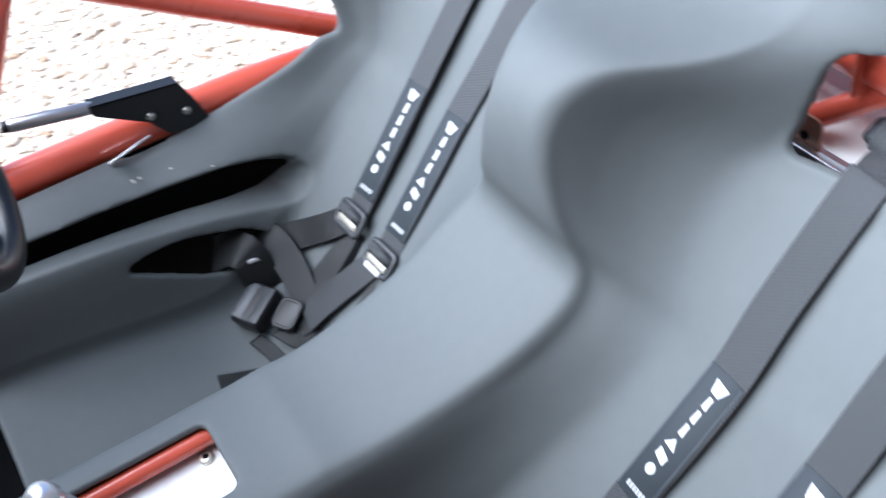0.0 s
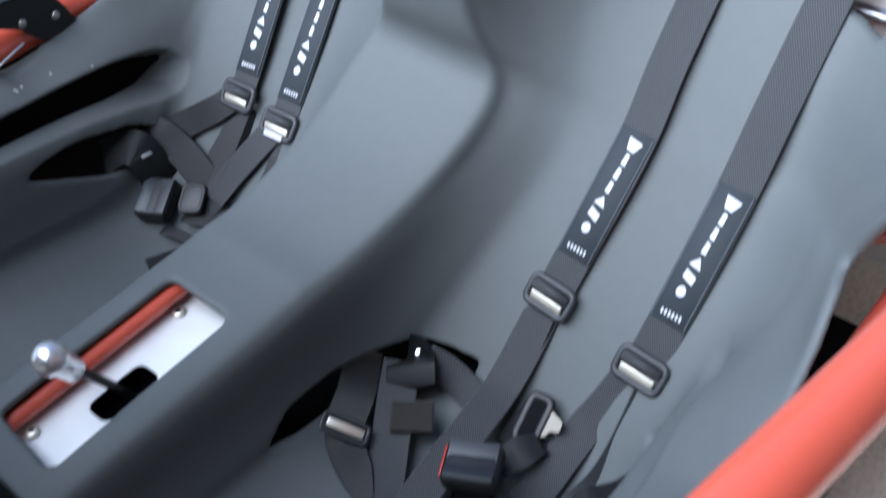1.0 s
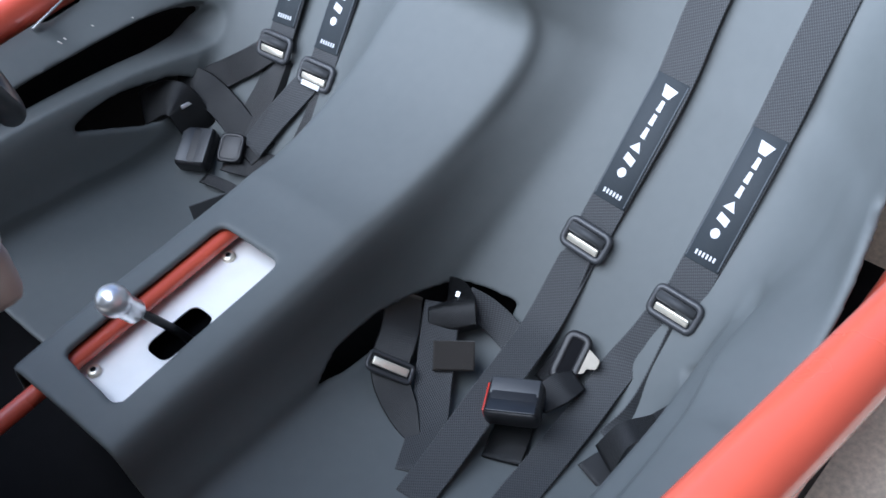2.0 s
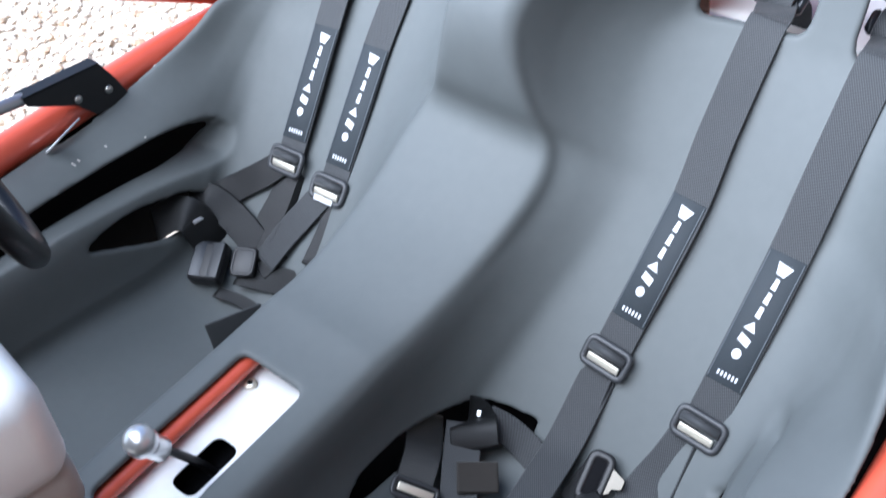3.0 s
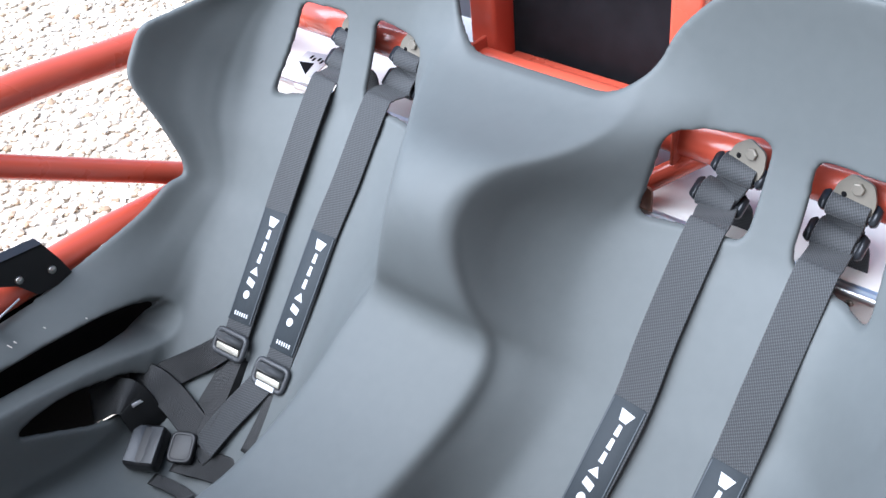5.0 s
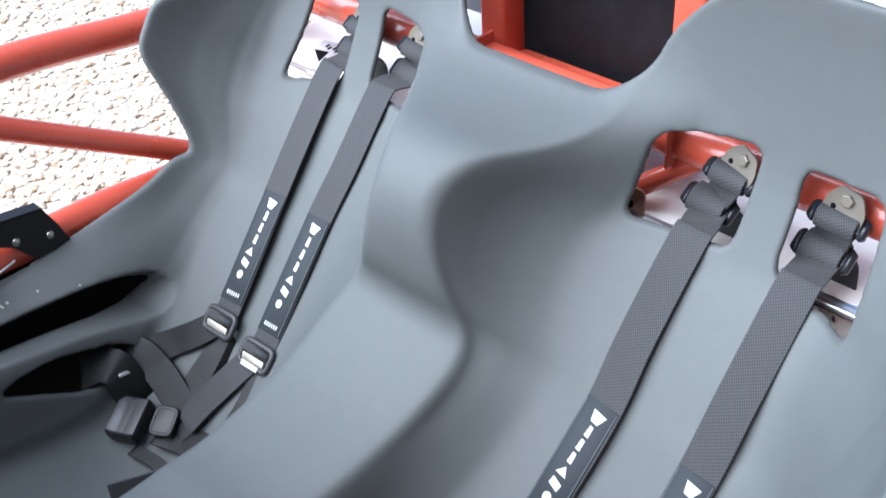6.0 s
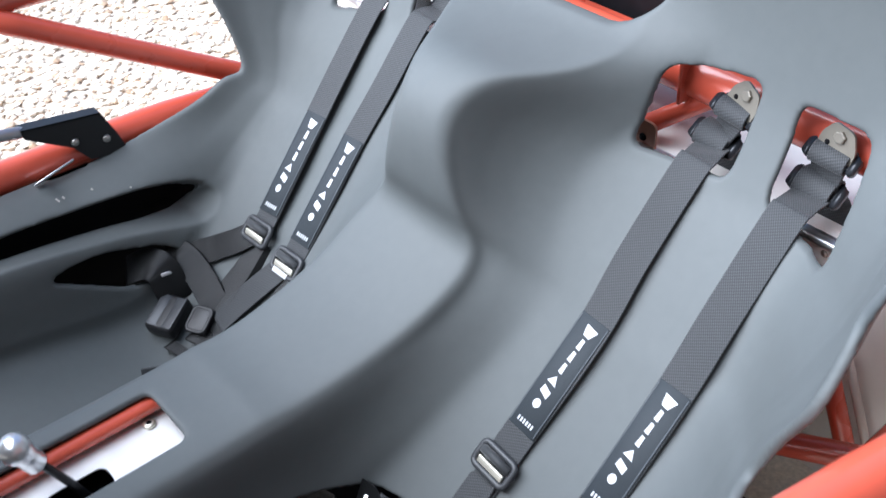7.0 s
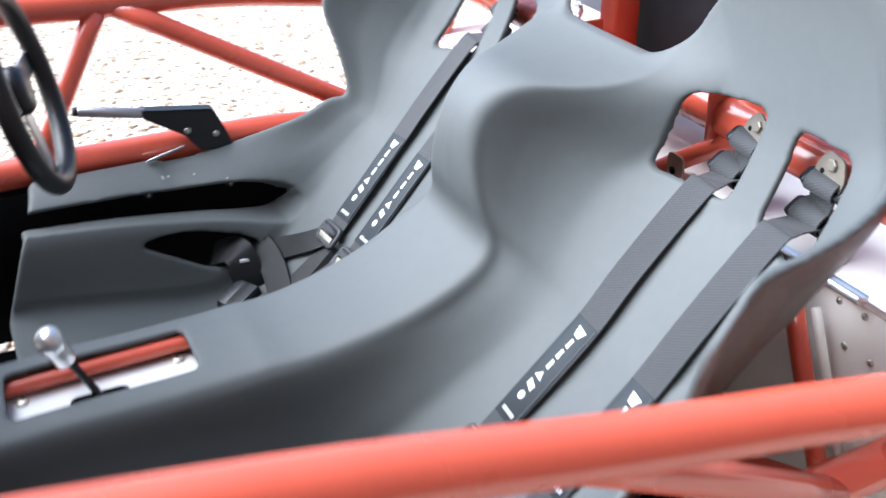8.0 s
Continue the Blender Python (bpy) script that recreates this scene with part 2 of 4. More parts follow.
def seat_moulding():
    along = spline(np.column_stack([np.vstack([STATION, STATION_TOP]), SHIFT]), 12)
    for _ in range(3):
        along[1:-1] = (along[:-2] + 2 * along[1:-1] + along[2:]) / 4
    for _ in range(20):
        along[1:-1, 3:6] = (along[:-2, 3:6] + 2 * along[1:-1, 3:6] + along[2:, 3:6]) / 4
    rows = []
    for i, s in enumerate(along):
        k = i / 12
        row = list(section(s[:9], s[9], ease((7.2 - k) / 2.0), (0.85 + 0.15 * ease((k - 8.6) / 1.4)) * ease((14.7 - k) / 3.0)))
        # the near wing stands a little further forward and out
        for p in row:
            f = ease((-p[1] - 0.43) / 0.13)
            p[0] -= 0.090 * f * ease((k - 5.0) / 2.5) * ease((15.0 - k) / 2.0)
            p[1] -= (0.012 + 0.010 * ease((k - 5.0) / 2.5)) * f
        rows.append(row)
    # twice as fine beside the pockets, which are pressed in
    rows = [np.array(row) for row in rows]
    fine = []
    for a, b in zip(rows[:96], rows[1:97]):
        fine += [a, (a + b) / 2]
    rows = fine + rows[96:]
    for row in rows[:-100]:
        for p in row:
            press_pocket(p)
    bm = bmesh.new()
    grid = [[bm.verts.new(p) for p in row] for row in rows]
    for a, b in zip(grid, grid[1:]):
        for i in range(len(a) - 1):
            bm.faces.new((a[i], b[i], b[i + 1], a[i + 1]))
    ob = new("seat_moulding", mesh_of("seat_moulding", bm, GREY))
    if ob.data.polygons[0].normal.z < 0:
        ob.data.flip_normals()
    cut = bmesh.new()
    for s in (-1, 1):
        back = lambda u, v, w, s=s: (w, s * u, v)
        prism_bm(rounded([(0.170, 0.577), (0.185, 0.682), (0.305, 0.693), (0.304, 0.578)], 0.018), back, (0.42, 0.8), cut)
        prism_bm(rounded([(0.363, 0.573), (0.358, 0.688), (0.452, 0.686), (0.473, 0.557)], 0.018), back, (0.42, 0.8), cut)
        side = lambda u, v, w, s=s: (u, s * w, v)
        prism_bm(rounded([(-0.105, 0.295), (-0.06, 0.303), (-0.013, 0.301), (0.081, 0.276), (0.122, 0.243), (0.112, 0.212), (0.01, 0.228)], 0.02), side, (0.41, 0.51), cut)
        prism_bm(rounded(LAP_HOLE, 0.012), side, (0.06, 0.19), cut)
    xs = [-0.40 + 0.0205 * i for i in range(30)]
    mouth = [(x, pocket_height(x)[2]) for x in xs] + [(x, pocket_height(x)[1]) for x in xs[::-1]]
    prism_bm(mouth, lambda u, v, w: (u, w, v - 0.8 * (w - 0.475)), (0.44, 0.62), cut)
    dip = [(-0.11, 0.708), (0.11, 0.708), (0.150, 0.74), (0.165, 0.79), (0.21, 0.84), (0.28, 0.90), (-0.28, 0.90), (-0.21, 0.84), (-0.165, 0.79), (-0.150, 0.74)]
    prism_bm(rounded(dip, 0.03), lambda u, v, w: (w, u, v), (0.40, 0.75), cut)
    for s in (-1, 1):
        front = [(-0.6, 0.05), (-0.345, 0.05), (-0.335, 0.22), (-0.29, 0.33), (-0.235, 0.43), (-0.235, 0.6), (-0.6, 0.6)]
        prism_bm(front, lambda u, v, w: (u, w, v), (s * 0.17 + 0.03, s * 0.7), cut)
    prism_bm([(-0.6, 0.05), (-0.405, 0.05), (-0.405, 0.6), (-0.6, 0.6)], lambda u, v, w: (u, w, v), (-0.15, 0.21), cut)
    prism_bm(rounded([(-0.364, -0.010), (-0.358, 0.098), (-0.116, 0.098), (-0.117, -0.008)], 0.012), lambda u, v, w: (u, v, w), (0.25, 0.45), cut)
    cutter = new("cutter", mesh_of("cutter", cut, None, False))
    mods = ob.modifiers
    thick = mods.new("thick", "SOLIDIFY")
    thick.thickness, thick.offset, thick.use_even_offset = 0.011, -1, False
    hole = mods.new("hole", "BOOLEAN")
    hole.object, hole.operation, hole.solver, hole.use_self = cutter, "DIFFERENCE", "EXACT", True
    cut_open = bpy.data.meshes.new_from_object(ob.evaluated_get(bpy.context.evaluated_depsgraph_get()))
    tree = BVHTree.FromPolygons([p for row in rows for p in row], [(i * len(rows[0]) + j, i * len(rows[0]) + j + 1, (i + 1) * len(rows[0]) + j + 1, (i + 1) * len(rows[0]) + j)
                                for i in range(len(rows) - 1) for j in range(len(rows[0]) - 1)])
    mods.clear()
    ob.data = cut_open
    re = mods.new("even", "REMESH")
    re.mode, re.voxel_size, re.use_smooth_shade = "VOXEL", 0.0031, True
    sm = mods.new("soft", "SMOOTH")
    sm.factor, sm.iterations = 0.5, 13
    made = bpy.data.meshes.new_from_object(ob.evaluated_get(bpy.context.evaluated_depsgraph_get()))
    made.name = "seat_moulding"
    made.materials.append(WEAVE)
    edge = KDTree(2 * len(rows))
    for i, row in enumerate(rows):
        edge.insert(row[1], 2 * i)
        edge.insert(row[-2], 2 * i + 1)
    edge.balance()
    turn = 1 if tree.find_nearest((-0.1, 0.3, 0.2))[1].z > 0 else -1
    for f in made.polygons:
        near, nrm, _, _ = tree.find_nearest(f.center)
        nrm = nrm * turn
        if abs(f.center.y) > 0.47 and f.center.x > 0.12 and f.center.z > 0.40 and f.normal.y * f.center.y > 0 and abs(f.normal.y) > 0.25 and f.normal.z < 0.3:
            if (edge.find(f.center)[2]) > 0.015:
                f.material_index = 1
        pocket = f.center.x < 0.24 and abs(f.center.y) > 0.44 and 0.24 < f.center.z < 0.41
        if not pocket and (f.center - near).dot(nrm) < -0.007 and f.normal.dot(nrm) < -0.2:
            f.material_index = 1
    mods.clear()
    ob.data = made
    bpy.data.objects.remove(cutter)
    return tagged(ob, "matt grey moulded twin bucket seat with central tunnel", "car seat")


seat = seat_moulding()

# ---- chassis ----
chassis = thing("chassis_frame", "red powder-coated tubular steel car chassis around the seats", "car chassis", (0, 0, 0.3))


def bar(path, r, label="", smooth=6, name="tube"):
    return part(name, tube_bm(spline(path, smooth), r), RED, chassis, label)


bar([(-1.3, -0.50, 0.70), (-0.6, -0.60, 0.695), (-0.2, -0.647, 0.667), (0.2, -0.683, 0.607), (0.6, -0.74, 0.60), (1.5, -0.67, 0.60)], 0.0275)
bar([(-1.3, 0.49, 0.72), (-0.6, 0.605, 0.71), (-0.2, 0.645, 0.677), (0.14, 0.682, 0.650), (0.38, 0.694, 0.615), (0.7, 0.69, 0.59), (1.5, 0.60, 0.60)], 0.0265)
bar([(-1.3, -0.50, 0.39), (-0.5, -0.60, 0.39), (0.6, -0.60, 0.385), (1.5, -0.55, 0.385)], 0.0265)
bar([(-1.3, 0.50, 0.41), (-0.5, 0.60, 0.41), (0.1, 0.603, 0.408), (0.33, 0.603, 0.392), (0.6, 0.60, 0.38), (1.5, 0.55, 0.38)], 0.0265)
bar([(0.0, -0.664, 0.638), (0.42, -0.615, 0.385)], 0.019)
bar([(-0.05, 0.655, 0.660), (0.352, 0.605, 0.428), (0.43, 0.60, 0.385)], 0.019)
bar([(-0.09, -0.656, 0.650), (-0.26, -0.605, 0.39)], 0.019)
bar([(-0.082, 0.650, 0.655), (-0.235, 0.605, 0.41)], 0.019)
for s in (-1, 1):
    bar([(0.505, s * 0.435, 0.50), (0.505, s * 0.60, 0.12)], 0.0125, name="brace")
    bar([(0.36, s * 0.385, 0.325), (0.48, s * 0.60, 0.335)], 0.016, name="brace")
bar([(0.612, -0.66, 0.624), (0.612, 0.66, 0.624)], 0.030, name="cross_tube")
bar([(0.62, -0.205, 0.61), (0.56, -0.10, 0.53), (0.52, -0.03, 0.46)], 0.014, name="brace")
bar([(0.62, 0.205, 0.61), (0.56, 0.10, 0.53), (0.52, 0.03, 0.46)], 0.014, name="brace")
for s in (-1, 1):
    bar([(0.60, s * 0.64, 0.60), (0.50, s * 0.615, 0.39)], 0.019, name="brace")
    part("gusset", box_bm((0.05, 0.006, 0.075), pose(0.60, s * 0.165, 0.632), 0.002), RED, chassis)
# red square-tube surround behind the dip
for y0, y1, z0, z1 in ((0.168, 0.214, 0.56, 1.0), (-0.156, -0.110, 0.56, 1.0)):
    part("post", box_bm((0.05, y1 - y0, z1 - z0), pose(0.675, (y0 + y1) / 2, (z0 + z1) / 2), 0.006), RED, chassis)
part("crossbar", box_bm((0.05, 0.28, 0.046), pose(0.675, 0.029, 0.589), 0.006), RED, chassis)
bar([(-0.95, 0.11, 0.298), (-0.4, 0.099, 0.318), (0.1, 0.096, 0.322)], 0.0112, name="tunnel_tube")

# black floor tray and sill panels under the seat, and the pockets' shade sheets
tray = thing("floor_tray", "black floor tray and sill panels under the seats", "floor tray", (0, 0, 0.08))
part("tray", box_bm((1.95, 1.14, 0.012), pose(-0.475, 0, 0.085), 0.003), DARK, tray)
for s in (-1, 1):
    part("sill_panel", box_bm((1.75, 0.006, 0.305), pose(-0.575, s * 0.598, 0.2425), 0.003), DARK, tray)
    # near-black sheet that stands in for the deep shade inside the pocket
    part("pocket_shade", box_bm((0.62, 0.005, 0.11), pose(-0.06, s * 0.584, 0.325), 0.002), DARK, tray)

# unseen cowl ahead of the footwells, its rear edge set to shade the pans
cowl = thing("shade_cowl", "unseen dark cowl added ahead of the footwells to shade them", "car bodywork", (-1.1, 0, 0.3))
bm = prism_bm(rounded([(-1.9, 0.30), (-1.9, 0.46), (-1.3, 0.67), (-0.80, 0.830), (-0.58, 0.866), (-0.545, 0.852), (-0.565, 0.66), (-0.64, 0.58), (-0.95, 0.30)], 0.03), lambda u, v, w: (u, w, v), (-0.52, 0.52))
part("cowl_shell", bm, BLACK, cowl)
part("dash_stalk", tube_bm(spline([(-0.80, -0.19, 0.68), (-0.64, -0.19, 0.76), (-0.49, -0.19, 0.825)], 5), 0.028, 14), BLACK, cowl)
part("column_mount", tube_bm(spline([(-0.80, 0.33, 0.58), (-0.70, 0.33, 0.59), (-0.56, 0.33, 0.605)], 5), 0.024, 14), BLACK, cowl)

# plain dark wall behind the viewer, unseen, added to block the near sky
bm = box_bm((14, 0.3, 5.4), pose(0, -1.75, 2.7))
tagged(new("shade_wall", mesh_of("shade_wall", bm, material("shade_wall_brown", (0.085, 0.070, 0.062), 0.9, vary=0.3), False)), "plain dark brown unseen wall behind the viewer, added to block light", "wall", kind="structure")

# ---- more materials ----
def webbing(name, base, pitch=0.0026):
    """Woven strap: small diagonal ribs along the strap's own length and width, in metres."""
    m = material(name, base, 0.62, vary=0.12, scale=80, bump=0, spec=0.35)
    t = m.node_tree
    b = t.nodes["Principled BSDF"]
    uv, sep = t.nodes.new("ShaderNodeUVMap"), t.nodes.new("ShaderNodeSeparateXYZ")
    t.links.new(uv.outputs["UV"], sep.inputs["Vector"])
    k = 2 * math.pi / pitch

    def op(kind, a, c=None):
        n = t.nodes.new("ShaderNodeMath")
        n.operation = kind
        for i, v in enumerate((a, c)):
            if v is None:
                continue
            if hasattr(v, "links"):
                t.links.new(v, n.inputs[i])
            else:
                n.inputs[i].default_value = v
        return n.outputs[0]

    u = op("MULTIPLY", sep.outputs["X"], k)
    v = op("MULTIPLY", sep.outputs["Y"], k)
    rib = op("SINE", op("ADD", op("MULTIPLY", u, 0.87), op("MULTIPLY", v, 0.5)))
    cross = op("SINE", op("SUBTRACT", op("MULTIPLY", v, 0.62), op("MULTIPLY", u, 0.36)))
    w = op("ADD", op("MULTIPLY", rib, 0.52), op("MULTIPLY", cross, 0.34))
    bn = t.nodes.new("ShaderNodeBump")
    bn.inputs["Strength"].default_value, bn.inputs["Distance"].default_value = 0.6, 0.0005
    t.links.new(w, bn.inputs["Height"])
    t.links.new(bn.outputs["Normal"], b.inputs["Normal"])
    b.inputs["Sheen Weight"].default_value = 0.12
    rib2 = t.nodes.new("ShaderNodeMapRange")
    rib2.inputs["From Min"].default_value, rib2.inputs["From Max"].default_value = -0.6, 0.8
    rib2.inputs["To Min"].default_value, rib2.inputs["To Max"].default_value = 0.45, 1.75
    t.links.new(w, rib2.inputs["Value"])
    mix = t.nodes.new("ShaderNodeVectorMath")
    mix.operation = "SCALE"
    mix.inputs[0].default_value = base
    t.links.new(rib2.outputs["Result"], mix.inputs["Scale"])
    t.links.new(mix.outputs["Vector"], b.inputs["Base Color"])
    return m


WEB = webbing("black_webbing", (0.030, 0.032, 0.034))
# darker, smoother webbing for folds, most lap straps and some tails
LAP = webbing("dark_satin_webbing", (0.0065, 0.0068, 0.0072), 0.0016)
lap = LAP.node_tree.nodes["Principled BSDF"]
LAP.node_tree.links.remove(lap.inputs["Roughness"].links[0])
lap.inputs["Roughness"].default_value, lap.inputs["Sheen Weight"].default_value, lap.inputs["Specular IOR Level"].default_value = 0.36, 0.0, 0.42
STITCH = webbing("brown_stitched_patch", (0.016, 0.013, 0.010), 0.0016)
PATCH = material("dark_teal_label", (0.016, 0.022, 0.027), 0.7, vary=0.1, scale=300, bump=0.3, bump_scale=1500)
WHITE = material("white_thread", (0.62, 0.63, 0.65), 0.8, vary=0.1, scale=400, bump=0.3, bump_scale=1500)
THREAD = webbing("grey_stitching", (0.07, 0.08, 0.09), 0.002)
# near-white in place of bare aluminium brightened by the sky it mirrors
TANK_W = material("sky_bright_tank_white", (0.86, 0.84, 0.80), 0.55, vary=0.04)
GREYMET = material("satin_grey_metal", (0.45, 0.45, 0.46), 0.35, 0.9, vary=0.06)
SMOKED = material("black_gloss_panel", (0.010, 0.010, 0.012), 0.6, vary=0.4, spec=0.15)
TRIM = material("pale_sealing_strip", (0.55, 0.52, 0.47), 0.4, vary=0.1)
KNOB = material("polished_alloy_knob", (0.78, 0.78, 0.78), 0.3, 0.8, vary=0.04, bump=0)
ZINC = material("dull_zinc", (0.22, 0.20, 0.165), 0.5, 0.4, vary=0.15)
BARSTEEL = material("adjuster_bar_steel", (0.80, 0.76, 0.64), 0.38, 0.75, vary=0.05, bump=0)
SLIDE = material("black_anodised_bar", (0.022, 0.024, 0.028), 0.32, 0.3, vary=0.15)
RINGS = material("worn_black_slide", (0.030, 0.032, 0.035), 0.42, vary=0.2, spec=0.5)
REDPL = material("red_button", (0.5, 0.03, 0.015), 0.4)


# ---- straps ----
def ribbon_bm(path, ups, width, thick=0.0022, n=8):
    """A flat strap along path, with its face turned to ups; UV in metres."""
    p, u = spline(path, n), spline(ups, n)
    wv = spline([(w, 0) for w in width], n)[:, 0] if hasattr(width, "__len__") else np.full(len(p), width)
    bm = bmesh.new()
    layer = bm.loops.layers.uv.new("UVMap")
    rings, run = [], 0.0
    for i in range(len(p)):
        d = Vector(p[min(i + 1, len(p) - 1)] - p[max(i - 1, 0)]).normalized()
        up = Vector(u[i])
        up = (up - d * up.dot(d)).normalized()
        side = d.cross(up)
        if i:
            run += float(np.linalg.norm(p[i] - p[i - 1]))
        c, h, k = Vector(p[i]), float(wv[i]) / 2, thick / 2
        prof = [(-h, 0), (-h + k, k), (h - k, k), (h, 0), (h - k, -k), (-h + k, -k)]
        rings.append(([bm.verts.new(c + a * side + b * up) for a, b in prof], [a for a, b in prof], run))
    for (a, ua, ra), (b, ub, rb) in zip(rings, rings[1:]):
        for s in range(6):
            q = (s + 1) % 6
            f = bm.faces.new((a[s], a[q], b[q], b[s]))
            for lp, (x, y) in zip(f.loops, ((ua[s], ra), (ua[q], ra), (ub[q], rb), (ub[s], rb))):
                lp[layer].uv = (x, y)
    bm.faces.new(rings[0][0][::-1])
    bm.faces.new(rings[-1][0])
    for (a, _, _), (c, _, _) in zip(rings, rings[1:]):
        for s in (1, 2, 4, 5):
            bm.edges.get((a[s], c[s])).smooth = False
    return bm


BACK = Vector((-0.72, 0.0, 0.69))
PAN = Vector((0.0, 0.0, 1.0))
BEND = Vector((-0.5, 0.0, 0.86))


def seat_at(p, along, up):
    """A pose at p: x across, y along, z out of the surface."""
    a, n = Vector(along).normalized(), Vector(up)
    n = (n - a * n.dot(a)).normalized()
    x = a.cross(n)
    m = Matrix((x, a, n)).transposed().to_4x4()
    m.translation = Vector(p)
    return m


def ring_bm(w, h, r, tube, m, flat=0.6, sides=12):
    """A rounded rectangular ring, its bar flattened."""
    loop = rounded([(-w / 2, -h / 2), (w / 2, -h / 2), (w / 2, h / 2), (-w / 2, h / 2)], r, 5)
    bm = bmesh.new()
    k = len(loop)
    rings = []
    for i, q in enumerate(loop):
        d = (loop[(i + 1) % k] - loop[i - 1]).normalized()
        o = Vector((d.y, -d.x))
        rings.append([bm.verts.new(m @ Vector((q.x + o.x * tube * math.cos(a), q.y + o.y * tube * math.cos(a), tube * flat * math.sin(a)))) for a in (2 * math.pi * s / sides for s in range(sides))])
    for i in range(k):
        a, b = rings[i], rings[(i + 1) % k]
        for s in range(sides):
            bm.faces.new((a[s], a[(s + 1) % sides], b[(s + 1) % sides], b[s]))
    return bm


def adjuster(parent, p, along, up, w=0.056, sticker=False):
    """A three-bar slide with a polished bar across its window."""
    m = seat_at(Vector(p) + Vector(up).normalized() * 0.007, along, up)
    fr = part("adjuster", ring_bm(w, 0.034, 0.009, 0.0046, m, 0.9), RINGS, parent)
    part("roller", tube_bm([m @ Vector((x, 0.0062, 0.0012)) for x in (-w / 2 + 0.004, w / 2 - 0.004)], 0.0062, 14), WEB, fr, "webbing turned round the bar")
    part("bar", box_bm((w - 0.013, 0.0100, 0.0036), m @ pose(0, -0.0072, 0.0022, 16), 0.0012, 2), BARSTEEL, fr, "polished steel bar")
    if sticker:
        part("sticker", box_bm((w * 0.6, 0.008, 0.0008), m @ pose(0, -0.0168, 0.0050), 0.0002, 1), WHITE, fr, "pale printed sticker")
    return fr


def sewn_label(parent, top, bottom, up, width):
    """A dark sewn label with a column of plain white shapes and a row of small ones."""
    top, bottom, up = Vector(top), Vector(bottom), Vector(up).normalized()
    d = (bottom - top)
    length = d.length
    m = seat_at((top + bottom) / 2 + up * 0.0040, top - bottom, up)
    lab = part("sewn_label", box_bm((width, length, 0.0012), m, 0.0005, 1), PATCH, parent, "dark teal sewn label")
    y, step = length / 2 - 0.018, 0.0188 * length / 0.172
    flag, post, hill = [(-0.010, 0.007), (0.010, 0.007), (0.005, -0.007), (-0.005, -0.007)], [(-0.0030, 0.0070), (0.0020, 0.0070), (0.0040, -0.0070), (-0.0025, -0.0070)], [(0, 0.006), (0.008, -0.006), (-0.008, -0.006)]
    slab, disc = [(-0.0075, 0.0065), (0.0075, 0.0035), (0.0075, -0.0065), (-0.0075, -0.0035)], [(0.0058 * math.cos(a), 0.0064 * math.sin(a)) for a in (math.pi * i / 6 for i in range(12))]
    for k, poly in enumerate((flag, post, post, post, hill, slab, disc)):
        c = m @ pose(0.0025 - 0.0008 * k, y, 0, 0, 0, -8)
        bm = prism_bm(poly, lambda u, v, w: c @ Vector((u, v, w)), (0.0007, 0.0014))
        part("mark", bm, WHITE, lab, "white embroidered shape", False)
        y -= step
    for i in range(6):
        part("mark", box_bm((0.0022, 0.006, 0.0008), m @ pose(-0.012 + i * 0.0048, -length / 2 + 0.012, 0.0010), 0.0), WHITE, lab, "white embroidered bar", False)
    for s in (-1, 1):
        part("stitch_line", box_bm((0.0011, length * 0.97, 0.0006), m @ pose(s * (width / 2 - 0.0016), 0, 0.0008), 0.0), THREAD, lab, smooth=False)
    return lab


